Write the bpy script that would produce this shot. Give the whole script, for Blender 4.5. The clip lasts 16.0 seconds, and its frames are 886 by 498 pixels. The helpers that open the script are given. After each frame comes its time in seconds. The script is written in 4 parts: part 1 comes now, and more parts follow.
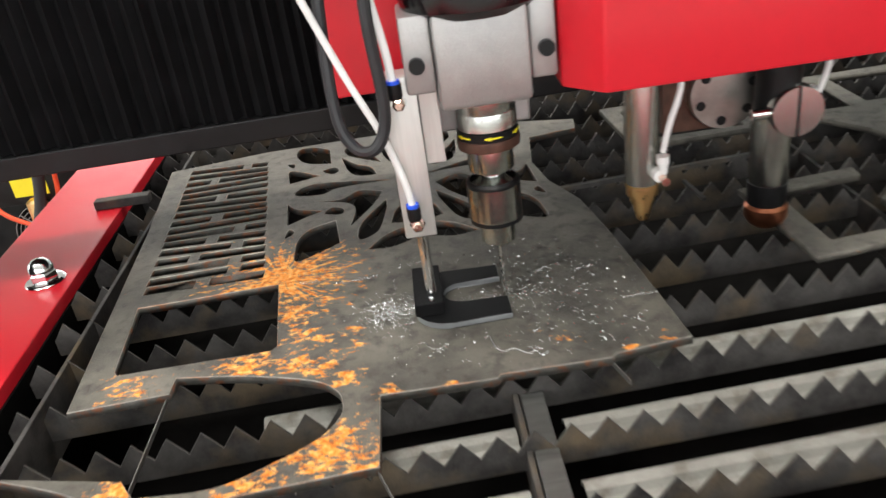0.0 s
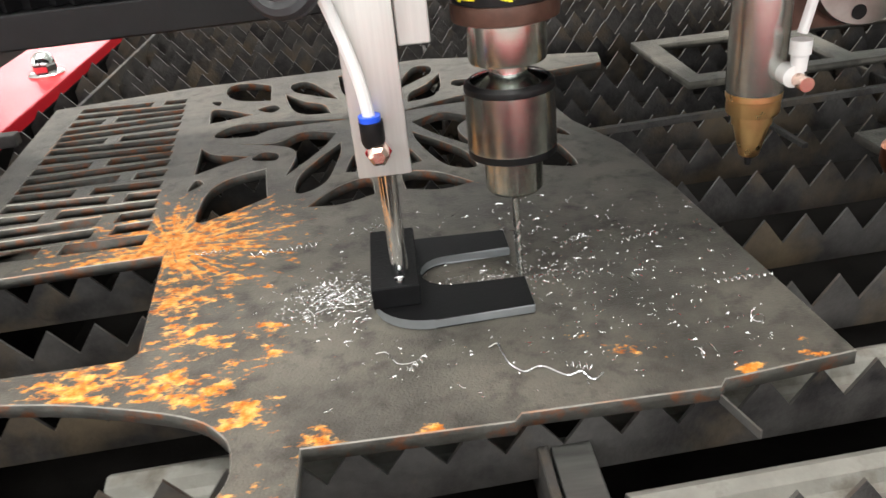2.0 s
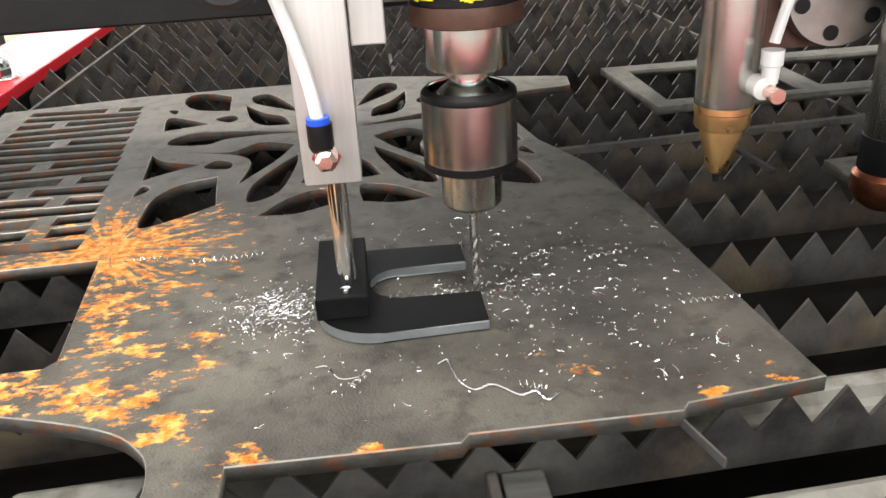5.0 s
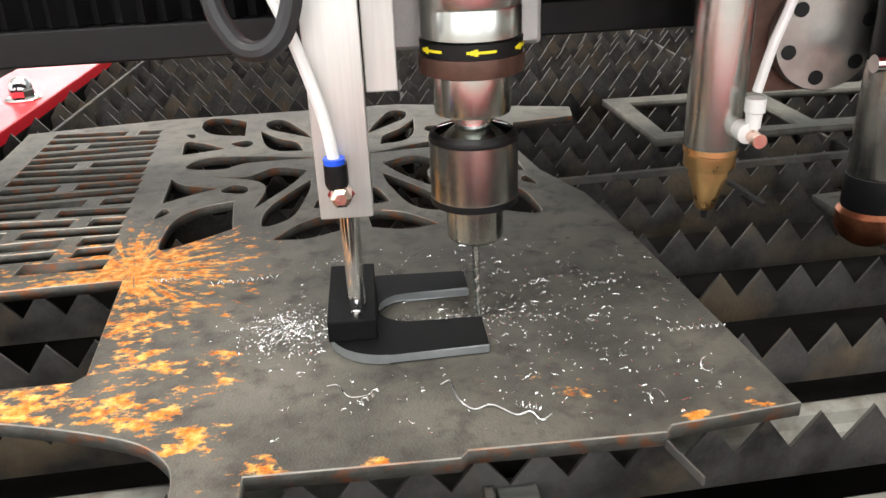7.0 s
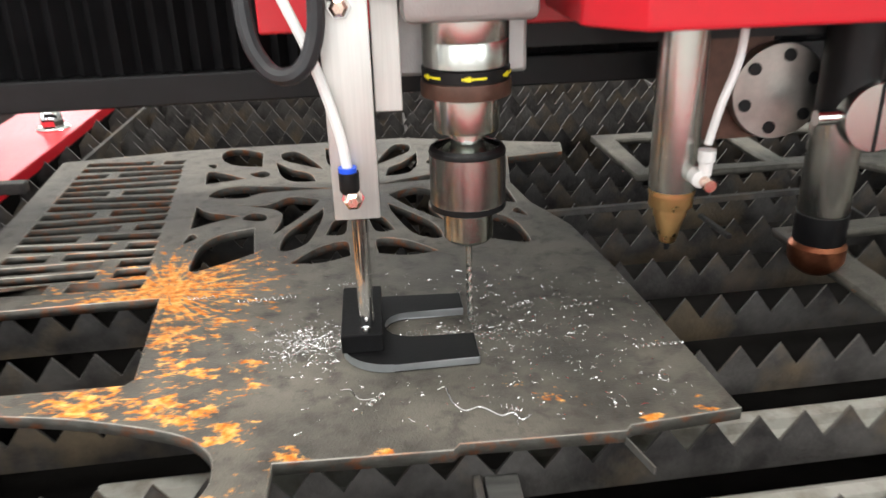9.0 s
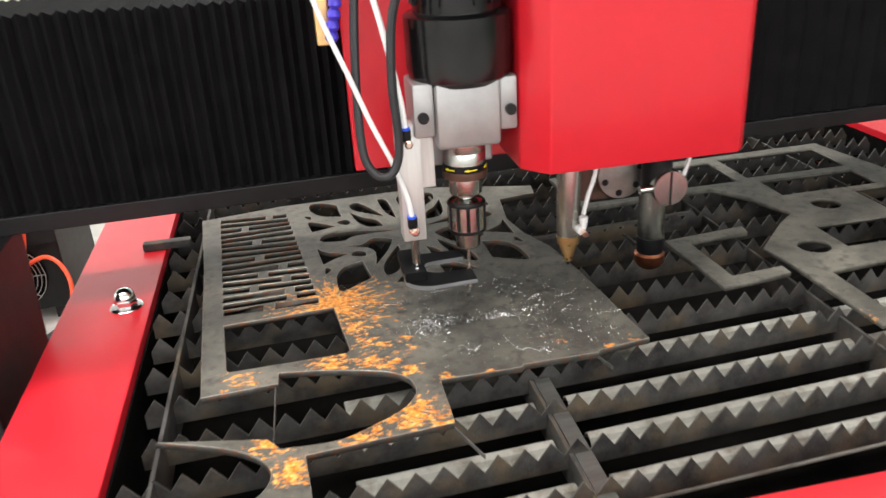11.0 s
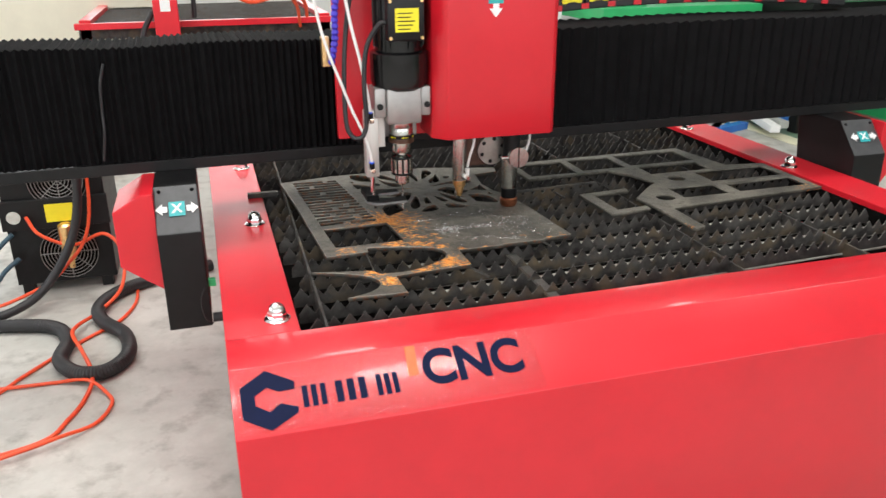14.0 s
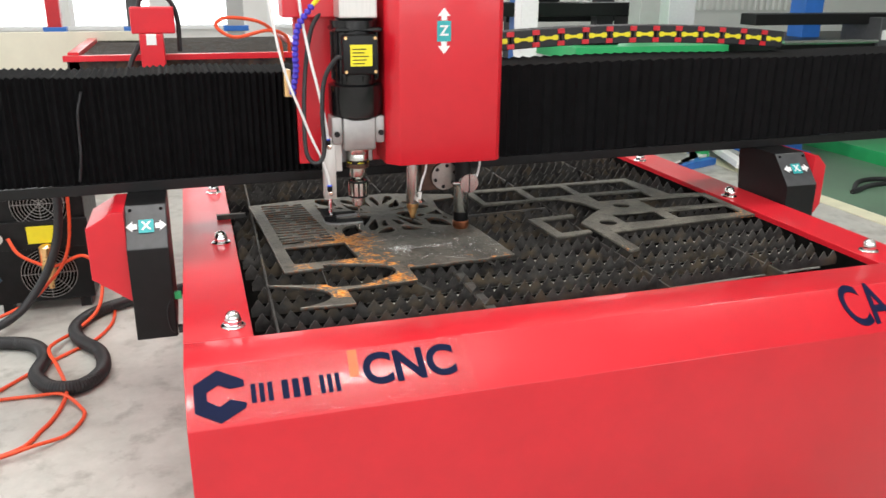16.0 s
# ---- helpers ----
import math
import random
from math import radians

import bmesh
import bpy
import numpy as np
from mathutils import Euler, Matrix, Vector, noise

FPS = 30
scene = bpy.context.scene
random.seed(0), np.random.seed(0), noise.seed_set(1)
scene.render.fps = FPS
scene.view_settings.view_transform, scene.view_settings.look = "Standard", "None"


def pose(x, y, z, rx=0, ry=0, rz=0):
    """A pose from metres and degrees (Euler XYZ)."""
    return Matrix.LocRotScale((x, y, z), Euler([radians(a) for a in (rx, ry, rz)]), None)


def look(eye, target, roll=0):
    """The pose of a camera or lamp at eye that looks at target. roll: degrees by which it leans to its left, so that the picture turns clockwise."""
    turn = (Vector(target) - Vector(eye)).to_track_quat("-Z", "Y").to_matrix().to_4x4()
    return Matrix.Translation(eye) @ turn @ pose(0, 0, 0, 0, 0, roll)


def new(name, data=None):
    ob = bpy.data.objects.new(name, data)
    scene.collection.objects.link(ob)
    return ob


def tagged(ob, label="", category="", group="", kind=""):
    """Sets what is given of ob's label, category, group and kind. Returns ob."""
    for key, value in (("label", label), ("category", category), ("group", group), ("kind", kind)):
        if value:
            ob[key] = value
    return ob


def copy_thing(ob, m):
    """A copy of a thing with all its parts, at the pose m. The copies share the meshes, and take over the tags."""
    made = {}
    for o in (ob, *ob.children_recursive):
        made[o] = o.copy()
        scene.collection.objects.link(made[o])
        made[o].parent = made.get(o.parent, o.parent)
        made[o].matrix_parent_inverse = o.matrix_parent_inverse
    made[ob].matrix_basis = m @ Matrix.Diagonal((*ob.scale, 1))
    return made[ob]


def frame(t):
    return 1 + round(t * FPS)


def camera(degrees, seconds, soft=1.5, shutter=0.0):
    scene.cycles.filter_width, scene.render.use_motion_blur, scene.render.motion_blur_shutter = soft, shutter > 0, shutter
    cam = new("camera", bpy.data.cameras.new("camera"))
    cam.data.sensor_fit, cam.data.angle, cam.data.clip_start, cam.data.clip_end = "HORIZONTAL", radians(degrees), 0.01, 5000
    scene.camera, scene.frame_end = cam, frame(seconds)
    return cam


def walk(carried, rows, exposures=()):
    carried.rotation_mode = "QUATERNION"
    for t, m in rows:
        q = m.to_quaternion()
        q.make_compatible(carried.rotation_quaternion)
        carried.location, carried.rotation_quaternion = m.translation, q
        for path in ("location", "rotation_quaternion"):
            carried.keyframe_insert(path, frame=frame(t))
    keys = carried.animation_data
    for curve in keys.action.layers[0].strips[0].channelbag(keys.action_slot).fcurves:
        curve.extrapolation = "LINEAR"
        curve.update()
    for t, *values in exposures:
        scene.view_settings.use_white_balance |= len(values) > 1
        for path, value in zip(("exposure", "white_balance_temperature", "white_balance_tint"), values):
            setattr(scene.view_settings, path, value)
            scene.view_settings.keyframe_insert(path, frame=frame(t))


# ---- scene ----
cam = camera(57.9, 16.0, soft=1.5, shutter=0.5)
PATH = [
    (0, (0.53, -0.339, 0.501), (0.541, 1.428, -0.435), -8.3),
    (0.5, (0.507, -0.205, 0.435), (0.503, 1.573, -0.481), -6.9),
    (1, (0.513, -0.133, 0.371), (0.534, 1.642, -0.551), -6.7),
    (1.5, (0.523, -0.074, 0.327), (0.572, 1.695, -0.606), -7.2),
    (2, (0.527, -0.032, 0.299), (0.595, 1.729, -0.646), -6.2),
    (2.5, (0.54, 0.005, 0.273), (0.644, 1.765, -0.672), -5.3),
    (3, (0.541, 0.018, 0.264), (0.692, 1.776, -0.677), -4.2),
    (3.5, (0.537, 0.017, 0.266), (0.701, 1.784, -0.657), -3.5),
    (4, (0.539, 0.01, 0.266), (0.697, 1.785, -0.641), -3.5),
    (6.5, (0.538, -0.036, 0.286), (0.679, 1.773, -0.556), -2.6),
    (7, (0.537, -0.041, 0.292), (0.679, 1.77, -0.545), -2.4),
    (7.5, (0.536, -0.048, 0.29), (0.678, 1.767, -0.536), -2.2),
    (8, (0.534, -0.049, 0.291), (0.682, 1.769, -0.531), -2.0),
    (8.5, (0.54, -0.052, 0.292), (0.692, 1.768, -0.523), -1.8),
    (9, (0.533, -0.123, 0.334), (0.676, 1.709, -0.456), -1.8),
    (9.2, (0.53, -0.187, 0.359), (0.655, 1.653, -0.414), -2.2),
    (11.3, (0.258, -0.729, 0.672), (0.597, 1.055, -0.164), -3.2),
    (11.5, (0.237, -0.802, 0.682), (0.575, 0.984, -0.152), -2.5),
    (12, (0.167, -1.01, 0.705), (0.504, 0.771, -0.142), -0.3),
    (12.5, (0.073, -1.162, 0.742), (0.385, 0.633, -0.083), 0.5),
    (13, (-0.055, -1.323, 0.756), (0.297, 0.493, -0.005), -0.2),
    (13.5, (-0.152, -1.452, 0.764), (0.303, 0.347, 0.016), -1.0),
    (14, (-0.14, -1.533, 0.762), (0.388, 0.252, 0.032), -0.3),
    (14.5, (-0.101, -1.618, 0.783), (0.427, 0.181, 0.087), 0.2),
    (15, (-0.089, -1.671, 0.775), (0.426, 0.148, 0.123), 0.2),
    (15.5, (-0.086, -1.699, 0.782), (0.436, 0.117, 0.125), 0.5),
    (16, (-0.084, -1.726, 0.776), (0.478, 0.08, 0.127), 0.5),
]
walk(cam, [(t, look(eye, target, roll)) for t, eye, target, roll in PATH], [(0, 0.15), (0.6, 0.15), (2, 0.36), (3, 0.52), (7, 0.42), (8.5, 0.36), (9.2, 0.36), (11.5, 0.2), (13, -0.05), (16, -0.14)])

# ---- world and lights (z = 0 is the top of the cut plate, the floor lies 0.82 m below) ----
FLOOR = -0.82
CEIL = 4.6
scene.view_settings.exposure = 0.0
world = bpy.data.worlds.new("hall_air")
scene.world = world
world.use_nodes = True
world.node_tree.nodes["Background"].inputs[0].default_value = (0.9, 0.95, 1.0, 1)
world.node_tree.nodes["Background"].inputs[1].default_value = 0.36


def ceiling_lamp(x, y, sx, sy, watts):
    d = bpy.data.lights.new("tube_light", "AREA")
    d.shape, d.size, d.size_y, d.energy, d.color = "RECTANGLE", sx, sy, watts, (1.0, 0.97, 0.93)
    o = new("tube_light", d)
    o.location = (x, y, CEIL - 0.12)
    return o


for lx, ly in ((-2.3, -0.9), (0.25, -0.9), (-1.2, 2.4), (1.4, 2.4), (0.2, 6.0), (5.0, 1.5), (5.0, 6.0)):
    ceiling_lamp(lx, ly, 1.3, 0.4, 55 if ly > 5 else 85)


def fill_light(x, y, z, sx, sz, turn, watts):
    """Added fill light, tinted like daylight, set in an unseen wall's opening."""
    d = bpy.data.lights.new("window_daylight", "AREA")
    d.shape, d.size, d.size_y, d.energy, d.color = "RECTANGLE", sx, sz, watts, (0.96, 0.98, 1.0)
    o = new("window_daylight", d)
    o.matrix_basis = pose(x, y, z, 90, 0, turn)
    return o


for wx in (-3.4, 0.6, 4.6):
    fill_light(wx, -4.85, 1.75, 3.0, 2.4, 0, 85)
fill_light(-6.85, 1.5, 1.9, 4.5, 2.2, -90, 150)


# ---- materials ----
def mat(name, color, rough=0.5, metal=0.0, var=0.15, scale=20.0, bump=0.0, bscale=200.0, color2=None, spec=0.5, coat=0.0, rvar=0.1, coords="Object", stretch=(1, 1, 1), tint=None, tscale=5.0, band=(0.32, 0.68)):
    m = bpy.data.materials.new(name)
    m.use_nodes = True
    nt = m.node_tree
    n, l = nt.nodes, nt.links
    b = n["Principled BSDF"]
    tc = n.new("ShaderNodeTexCoord")
    mp = n.new("ShaderNodeMapping")
    mp.inputs["Scale"].default_value = stretch
    if coords == "World":
        l.new(n.new("ShaderNodeNewGeometry").outputs["Position"], mp.inputs["Vector"])
    else:
        l.new(tc.outputs[coords], mp.inputs["Vector"])
    no = n.new("ShaderNodeTexNoise")
    no.inputs["Scale"].default_value, no.inputs["Detail"].default_value, no.inputs["Roughness"].default_value = scale, 6, 0.65
    l.new(mp.outputs[0], no.inputs["Vector"])
    ramp = n.new("ShaderNodeValToRGB")
    c2 = color2 or tuple(c * (1 - var) for c in color)
    c1 = color if color2 else tuple(min(1, c * (1 + var)) for c in color)
    ramp.color_ramp.elements[0].position, ramp.color_ramp.elements[1].position = band
    ramp.color_ramp.elements[0].color = (*c2, 1)
    ramp.color_ramp.elements[1].color = (*c1, 1)
    l.new(no.outputs["Fac"], ramp.inputs["Fac"])
    last = ramp.outputs["Color"]
    if tint:
        n3 = n.new("ShaderNodeTexNoise")
        n3.inputs["Scale"].default_value, n3.inputs["Detail"].default_value, n3.inputs["Roughness"].default_value = tscale, 5, 0.6
        l.new(mp.outputs[0], n3.inputs["Vector"])
        k3 = n.new("ShaderNodeMapRange")
        k3.inputs["From Min"].default_value, k3.inputs["From Max"].default_value = 0.5, 0.72
        l.new(n3.outputs["Fac"], k3.inputs["Value"])
        mx = n.new("ShaderNodeMix")
        mx.data_type = "RGBA"
        l.new(k3.outputs[0], mx.inputs["Factor"])
        l.new(last, mx.inputs["A"])
        mx.inputs["B"].default_value = (*tint, 1)
        last = mx.outputs["Result"]
    l.new(last, b.inputs["Base Color"])
    b.inputs["Metallic"].default_value = metal
    b.inputs["Specular IOR Level"].default_value = spec
    b.inputs["Coat Weight"].default_value = coat
    b.inputs["Coat Roughness"].default_value = 0.08
    rr = n.new("ShaderNodeMapRange")
    rr.inputs["To Min"].default_value, rr.inputs["To Max"].default_value = max(0.02, rough - rvar), min(1, rough + rvar)
    l.new(no.outputs["Fac"], rr.inputs["Value"])
    l.new(rr.outputs[0], b.inputs["Roughness"])
    if bump:
        n2 = n.new("ShaderNodeTexNoise")
        n2.inputs["Scale"].default_value, n2.inputs["Detail"].default_value = bscale, 4
        l.new(mp.outputs[0], n2.inputs["Vector"])
        bp = n.new("ShaderNodeBump")
        bp.inputs["Strength"].default_value, bp.inputs["Distance"].default_value = bump, 0.002
        l.new(n2.outputs["Fac"], bp.inputs["Height"])
        l.new(bp.outputs[0], b.inputs["Normal"])
    return m


def glow(name, color, strength):
    m = bpy.data.materials.new(name)
    m.use_nodes = True
    b = m.node_tree.nodes["Principled BSDF"]
    b.inputs["Emission Color"].default_value = (*color, 1)
    b.inputs["Emission Strength"].default_value = strength
    b.inputs["Base Color"].default_value = (*color, 1)
    return m


RED = mat("red_enamel", (0.66, 0.013, 0.026), 0.34, 0, 0.06, 6, 0.12, 900, coat=0.25)
DKRED = mat("dark_red_enamel", (0.5, 0.012, 0.02), 0.4, 0, 0.1, 6, 0.1, 900)
BLACK = mat("black_paint", (0.007, 0.007, 0.0075), 0.42, 0, 0.3, 30, 0.1, 600, spec=0.3)
BELLOW = mat("black_bellows_cloth", (0.0055, 0.0054, 0.006), 0.8, 0, 0.35, 25, 0.2, 500, spec=0.1)
GREYP = mat("dark_grey_panel", (0.06, 0.062, 0.066), 0.4, 0, 0.2, 30, 0.1, 800)
BLACKM = mat("matte_black_oxide", (0.006, 0.006, 0.0065), 0.6, 0, 0.4, 40, 0.15, 500, spec=0.12)
RUBBER = mat("black_rubber", (0.018, 0.018, 0.02), 0.5, 0, 0.2, 40, 0.1, 400)
STEEL = mat("turned_steel", (0.62, 0.63, 0.60), 0.26, 1, 0.05, 60, 0, 300, stretch=(1, 1, 6), rvar=0.03)
CHUCKM = mat("ground_chuck_steel", (0.54, 0.565, 0.52), 0.22, 1, 0.06, 60, 0.02, 300, stretch=(1, 1, 6), rvar=0.03)
CHROME = mat("chrome", (0.8, 0.8, 0.8), 0.1, 1, 0.05, 20, rvar=0.04)
ALU = mat("cast_aluminium", (0.4, 0.39, 0.38), 0.45, 0.75, 0.1, 25, 0.2, 500)
ALUB = mat("brushed_aluminium", (0.66, 0.64, 0.61), 0.42, 0.55, 0.06, 12, 0.1, 400, stretch=(30, 30, 1))
BRASS = mat("brass", (1.0, 0.62, 0.28), 0.3, 1, 0.08, 60)
PLUG = mat("coppery_plated_steel", (0.75, 0.55, 0.46), 0.25, 1, 0.1, 60)
COPPER = mat("stained_copper", (0.45, 0.17, 0.09), 0.35, 1, 0.3, 60, 0.1, 300)
COLLAR = mat("brown_collar", (0.1, 0.05, 0.035), 0.4, 0.4, 0.3, 60)
WHITEP = mat("white_hose", (0.85, 0.84, 0.82), 0.35, 0, 0.04, 20, coords="Object")
BLUE = mat("blue_plastic", (0.02, 0.1, 0.75), 0.35, 0, 0.1, 30)
PURPLE = mat("blue_violet_hose", (0.06, 0.04, 0.5), 0.4, 0, 0.1, 30)
YELLOW = mat("yellow_label", (0.9, 0.78, 0.02), 0.45, 0, 0.04, 30)
ORANGE = mat("orange_hose", (0.82, 0.085, 0.025), 0.4, 0, 0.08, 20)
NAVY = mat("navy_print", (0.006, 0.010, 0.04), 0.6, 0, 0.1, 40, spec=0.1)
ORPRINT = mat("orange_print", (0.8, 0.12, 0.02), 0.35, 0, 0.1, 40)
TEAL = mat("teal_label", (0.03, 0.4, 0.42), 0.4, 0, 0.08, 40)
WHITE = mat("white_print", (0.85, 0.86, 0.86), 0.4, 0, 0.04, 40)
SLAT = mat("blued_slat_steel", (0.098, 0.092, 0.086), 0.6, 0.15, 0.4, 16, 0.45, 250, color2=(0.022, 0.02, 0.02), spec=0.18, coords="World", tint=(0.14, 0.106, 0.068), tscale=11.0)
SLATEDGE = mat("pale_slat_edge", (0.14, 0.135, 0.125), 0.42, 0.5, 0.25, 40, coords="World", tint=(0.12, 0.09, 0.07), tscale=20)
PALE = mat("pale_galvanised_sheet", (0.4, 0.395, 0.36), 0.6, 0.1, 0.2, 14, 0.2, 300, color2=(0.25, 0.245, 0.22), coords="World", tint=(0.16, 0.14, 0.115), tscale=30, spec=0.2)
EDGE = mat("torch_cut_edge", (0.12, 0.115, 0.102), 0.55, 0.15, 0.2, 60, 0.35, 300, color2=(0.06, 0.057, 0.05), tint=(0.22, 0.065, 0.018), tscale=70, spec=0.2)
# pale rim colour paints the highlight on the plate's top corner; tint is rust
RIMGLINT = mat("bright_rim_highlight", (0.28, 0.265, 0.235), 0.4, 0.5, 0.3, 50, tint=(0.5, 0.17, 0.04), tscale=22)
FLANGE = mat("faced_steel", (0.46, 0.44, 0.41), 0.36, 1, 0.15, 40, 0.02, 300)
FORKTOP = mat("oiled_black_steel", (0.006, 0.006, 0.0065), 0.5, 0, 0.3, 30, 0.05, 400, spec=0.15)
GLOSSBLACK = mat("glossy_black_enamel", (0.006, 0.006, 0.0065), 0.2, 0, 0.2, 30, spec=0.5)
FORKEDGE = mat("brushed_fork_edge", (0.21, 0.22, 0.225), 0.4, 0.3, 0.15, 30)
BARE = mat("bare_sheet_steel", (0.15, 0.15, 0.14), 0.42, 0.4, 0.2, 12, 0.15, 200, color2=(0.08, 0.08, 0.075), stretch=(1, 8, 8))
# PIT puts the shade of the slat pit and recesses into the colour
PIT = mat("recess_shade_black", (0.007, 0.0065, 0.006), 0.9, 0, 0.4, 12, 0.3, 100, spec=0.03)
CONC = mat("concrete", (0.55, 0.545, 0.51), 0.4, 0, 0.1, 5.5, 0.25, 60, color2=(0.42, 0.415, 0.385), tint=(0.3, 0.29, 0.265), tscale=9)
GREEN = mat("green_floor_paint", (0.13, 0.22, 0.15), 0.4, 0, 0.15, 3, 0.1, 60)
WALLW = mat("white_wall", (0.8, 0.8, 0.78), 0.7, 0, 0.04, 2)
GLASSY = glow("daylit_window", (0.95, 0.98, 1.0), 2.0)
def clear_film():
    m = bpy.data.materials.new("clear_sticker_film")
    m.use_nodes = True
    n, l = m.node_tree.nodes, m.node_tree.links
    n.remove(n["Principled BSDF"])
    fres, glossy, clear, mix = (n.new("ShaderNode" + k) for k in ("Fresnel", "BsdfGlossy", "BsdfTransparent", "MixShader"))
    fres.inputs["IOR"].default_value = 1.23
    glossy.inputs["Roughness"].default_value = 0.05
    wrinkle, bump = n.new("ShaderNodeTexNoise"), n.new("ShaderNodeBump")
    wrinkle.inputs["Scale"].default_value = 11
    bump.inputs["Strength"].default_value, bump.inputs["Distance"].default_value = 1.0, 0.014
    l.new(wrinkle.outputs["Fac"], bump.inputs["Height"])
    l.new(bump.outputs[0], glossy.inputs["Normal"])
    l.new(fres.outputs[0], mix.inputs[0])
    l.new(clear.outputs[0], mix.inputs[1])
    l.new(glossy.outputs[0], mix.inputs[2])
    l.new(mix.outputs[0], n["Material Output"].inputs["Surface"])
    return m


CLEAR = clear_film()
TEALH = mat("dark_teal_hose", (0.03, 0.07, 0.1), 0.4, 0, 0.1, 20)
CREAM = mat("cream_panel", (0.75, 0.71, 0.58), 0.5, 0, 0.05, 4)
GREENP = mat("green_enamel", (0.03, 0.42, 0.14), 0.4, 0, 0.08, 8)
GREYC = mat("grey_column_paint", (0.42, 0.43, 0.42), 0.5, 0, 0.06, 6)
BLUEP = mat("blue_enamel", (0.03, 0.16, 0.55), 0.4, 0, 0.08, 8)
CHIP = mat("bright_steel_swarf", (0.85, 0.85, 0.84), 0.22, 1, 0.05, 50)
GRIMEP = mat("cream_kerb_paint", (0.7, 0.68, 0.5), 0.6, 0, 0.1, 5)


def plate_material(name, rusts, flare=None):
    """Hot-rolled plate: grey mill scale with stains, and orange rust bloomed round the given spots (x, y, radius, gain)."""
    m = mat(name, (0.21, 0.195, 0.164), 0.5, 0.2, 0.2, 8, 0.45, 520, color2=(0.082, 0.078, 0.069), tint=(0.075, 0.07, 0.062), tscale=46, rvar=0.14, band=(0.34, 0.66), spec=0.12)
    nt = m.node_tree
    n, l = nt.nodes, nt.links
    b = n["Principled BSDF"]
    tc = n.new("ShaderNodeTexCoord")

    def node(op, a, c=None, clamp=False):
        q = n.new("ShaderNodeMath")
        q.operation, q.use_clamp = op, clamp
        for i, v in enumerate((a, c)):
            if v is None:
                continue
            if isinstance(v, (int, float)):
                q.inputs[i].default_value = v
            else:
                l.new(v, q.inputs[i])
        return q.outputs[0]

    def dist(x, y):
        q = n.new("ShaderNodeVectorMath")
        q.operation = "DISTANCE"
        l.new(tc.outputs["Object"], q.inputs[0])
        q.inputs[1].default_value = (x, y, 0)
        return q.outputs["Value"]

    def noise_of(vec, scale, detail=5, rough=0.6):
        q = n.new("ShaderNodeTexNoise")
        q.inputs["Scale"].default_value, q.inputs["Detail"].default_value, q.inputs["Roughness"].default_value = scale, detail, rough
        l.new(vec, q.inputs["Vector"])
        return q.outputs["Fac"]

    total = None
    for x, y, r, g in rusts:
        v = node("MULTIPLY", node("SUBTRACT", 1.0, node("DIVIDE", dist(x, y), r), True), g)
        total = v if total is None else node("MAXIMUM", total, v)
    mp = n.new("ShaderNodeMapping")
    mp.inputs["Scale"].default_value = (0.75, 1.3, 1)
    l.new(tc.outputs["Object"], mp.inputs["Vector"])
    blot = noise_of(mp.outputs[0], 82, 5, 0.66)
    fine = noise_of(tc.outputs["Object"], 260, 4)
    k = node("ADD", node("MULTIPLY", total, 0.42), blot)
    if flare:
        fx, fy, fr = flare
        sub = n.new("ShaderNodeVectorMath")
        sub.operation = "SUBTRACT"
        l.new(tc.outputs["Object"], sub.inputs[0])
        sub.inputs[1].default_value = (fx, fy, 0)
        nrm = n.new("ShaderNodeVectorMath")
        nrm.operation = "NORMALIZE"
        l.new(sub.outputs[0], nrm.inputs[0])
        add = n.new("ShaderNodeVectorMath")
        add.operation = "MULTIPLY_ADD"
        l.new(sub.outputs[0], add.inputs[0])
        add.inputs[1].default_value = (1.6, 1.6, 0)
        l.new(nrm.outputs[0], add.inputs[2])
        ray = noise_of(add.outputs[0], 9.0, 6, 0.6)
        near = node("SUBTRACT", 1.0, node("DIVIDE", dist(fx, fy), fr), True)
        k = node("MAXIMUM", k, node("SUBTRACT", node("ADD", node("ADD", node("MULTIPLY", near, 0.52), node("MULTIPLY", ray, 0.9)), node("MULTIPLY", blot, 1.0)), 0.56))
    k = node("ADD", k, node("MULTIPLY", node("SUBTRACT", fine, 0.5), 0.22))
    mask = n.new("ShaderNodeMapRange")
    mask.inputs["From Min"].default_value, mask.inputs["From Max"].default_value = 0.70, 0.79
    l.new(k, mask.inputs["Value"])
    ramp = n.new("ShaderNodeValToRGB")
    e = ramp.color_ramp.elements
    e[0].position, e[0].color = 0.3, (0.40, 0.08, 0.012, 1)
    e[1].position, e[1].color = 0.62, (0.95, 0.52, 0.16, 1)
    mid = e.new(0.47)
    mid.color = (0.80, 0.27, 0.04, 1)
    l.new(noise_of(tc.outputs["Object"], 120, 5), ramp.inputs["Fac"])
    mix = n.new("ShaderNodeMix")
    mix.data_type = "RGBA"
    old = b.inputs["Base Color"].links[0].from_socket
    l.new(mask.outputs[0], mix.inputs["Factor"])
    l.new(old, mix.inputs["A"])
    l.new(ramp.outputs[0], mix.inputs["B"])
    l.new(mix.outputs["Result"], b.inputs["Base Color"])
    l.new(node("MULTIPLY", node("SUBTRACT", 1.0, mask.outputs[0]), 0.35), b.inputs["Metallic"])
    return m


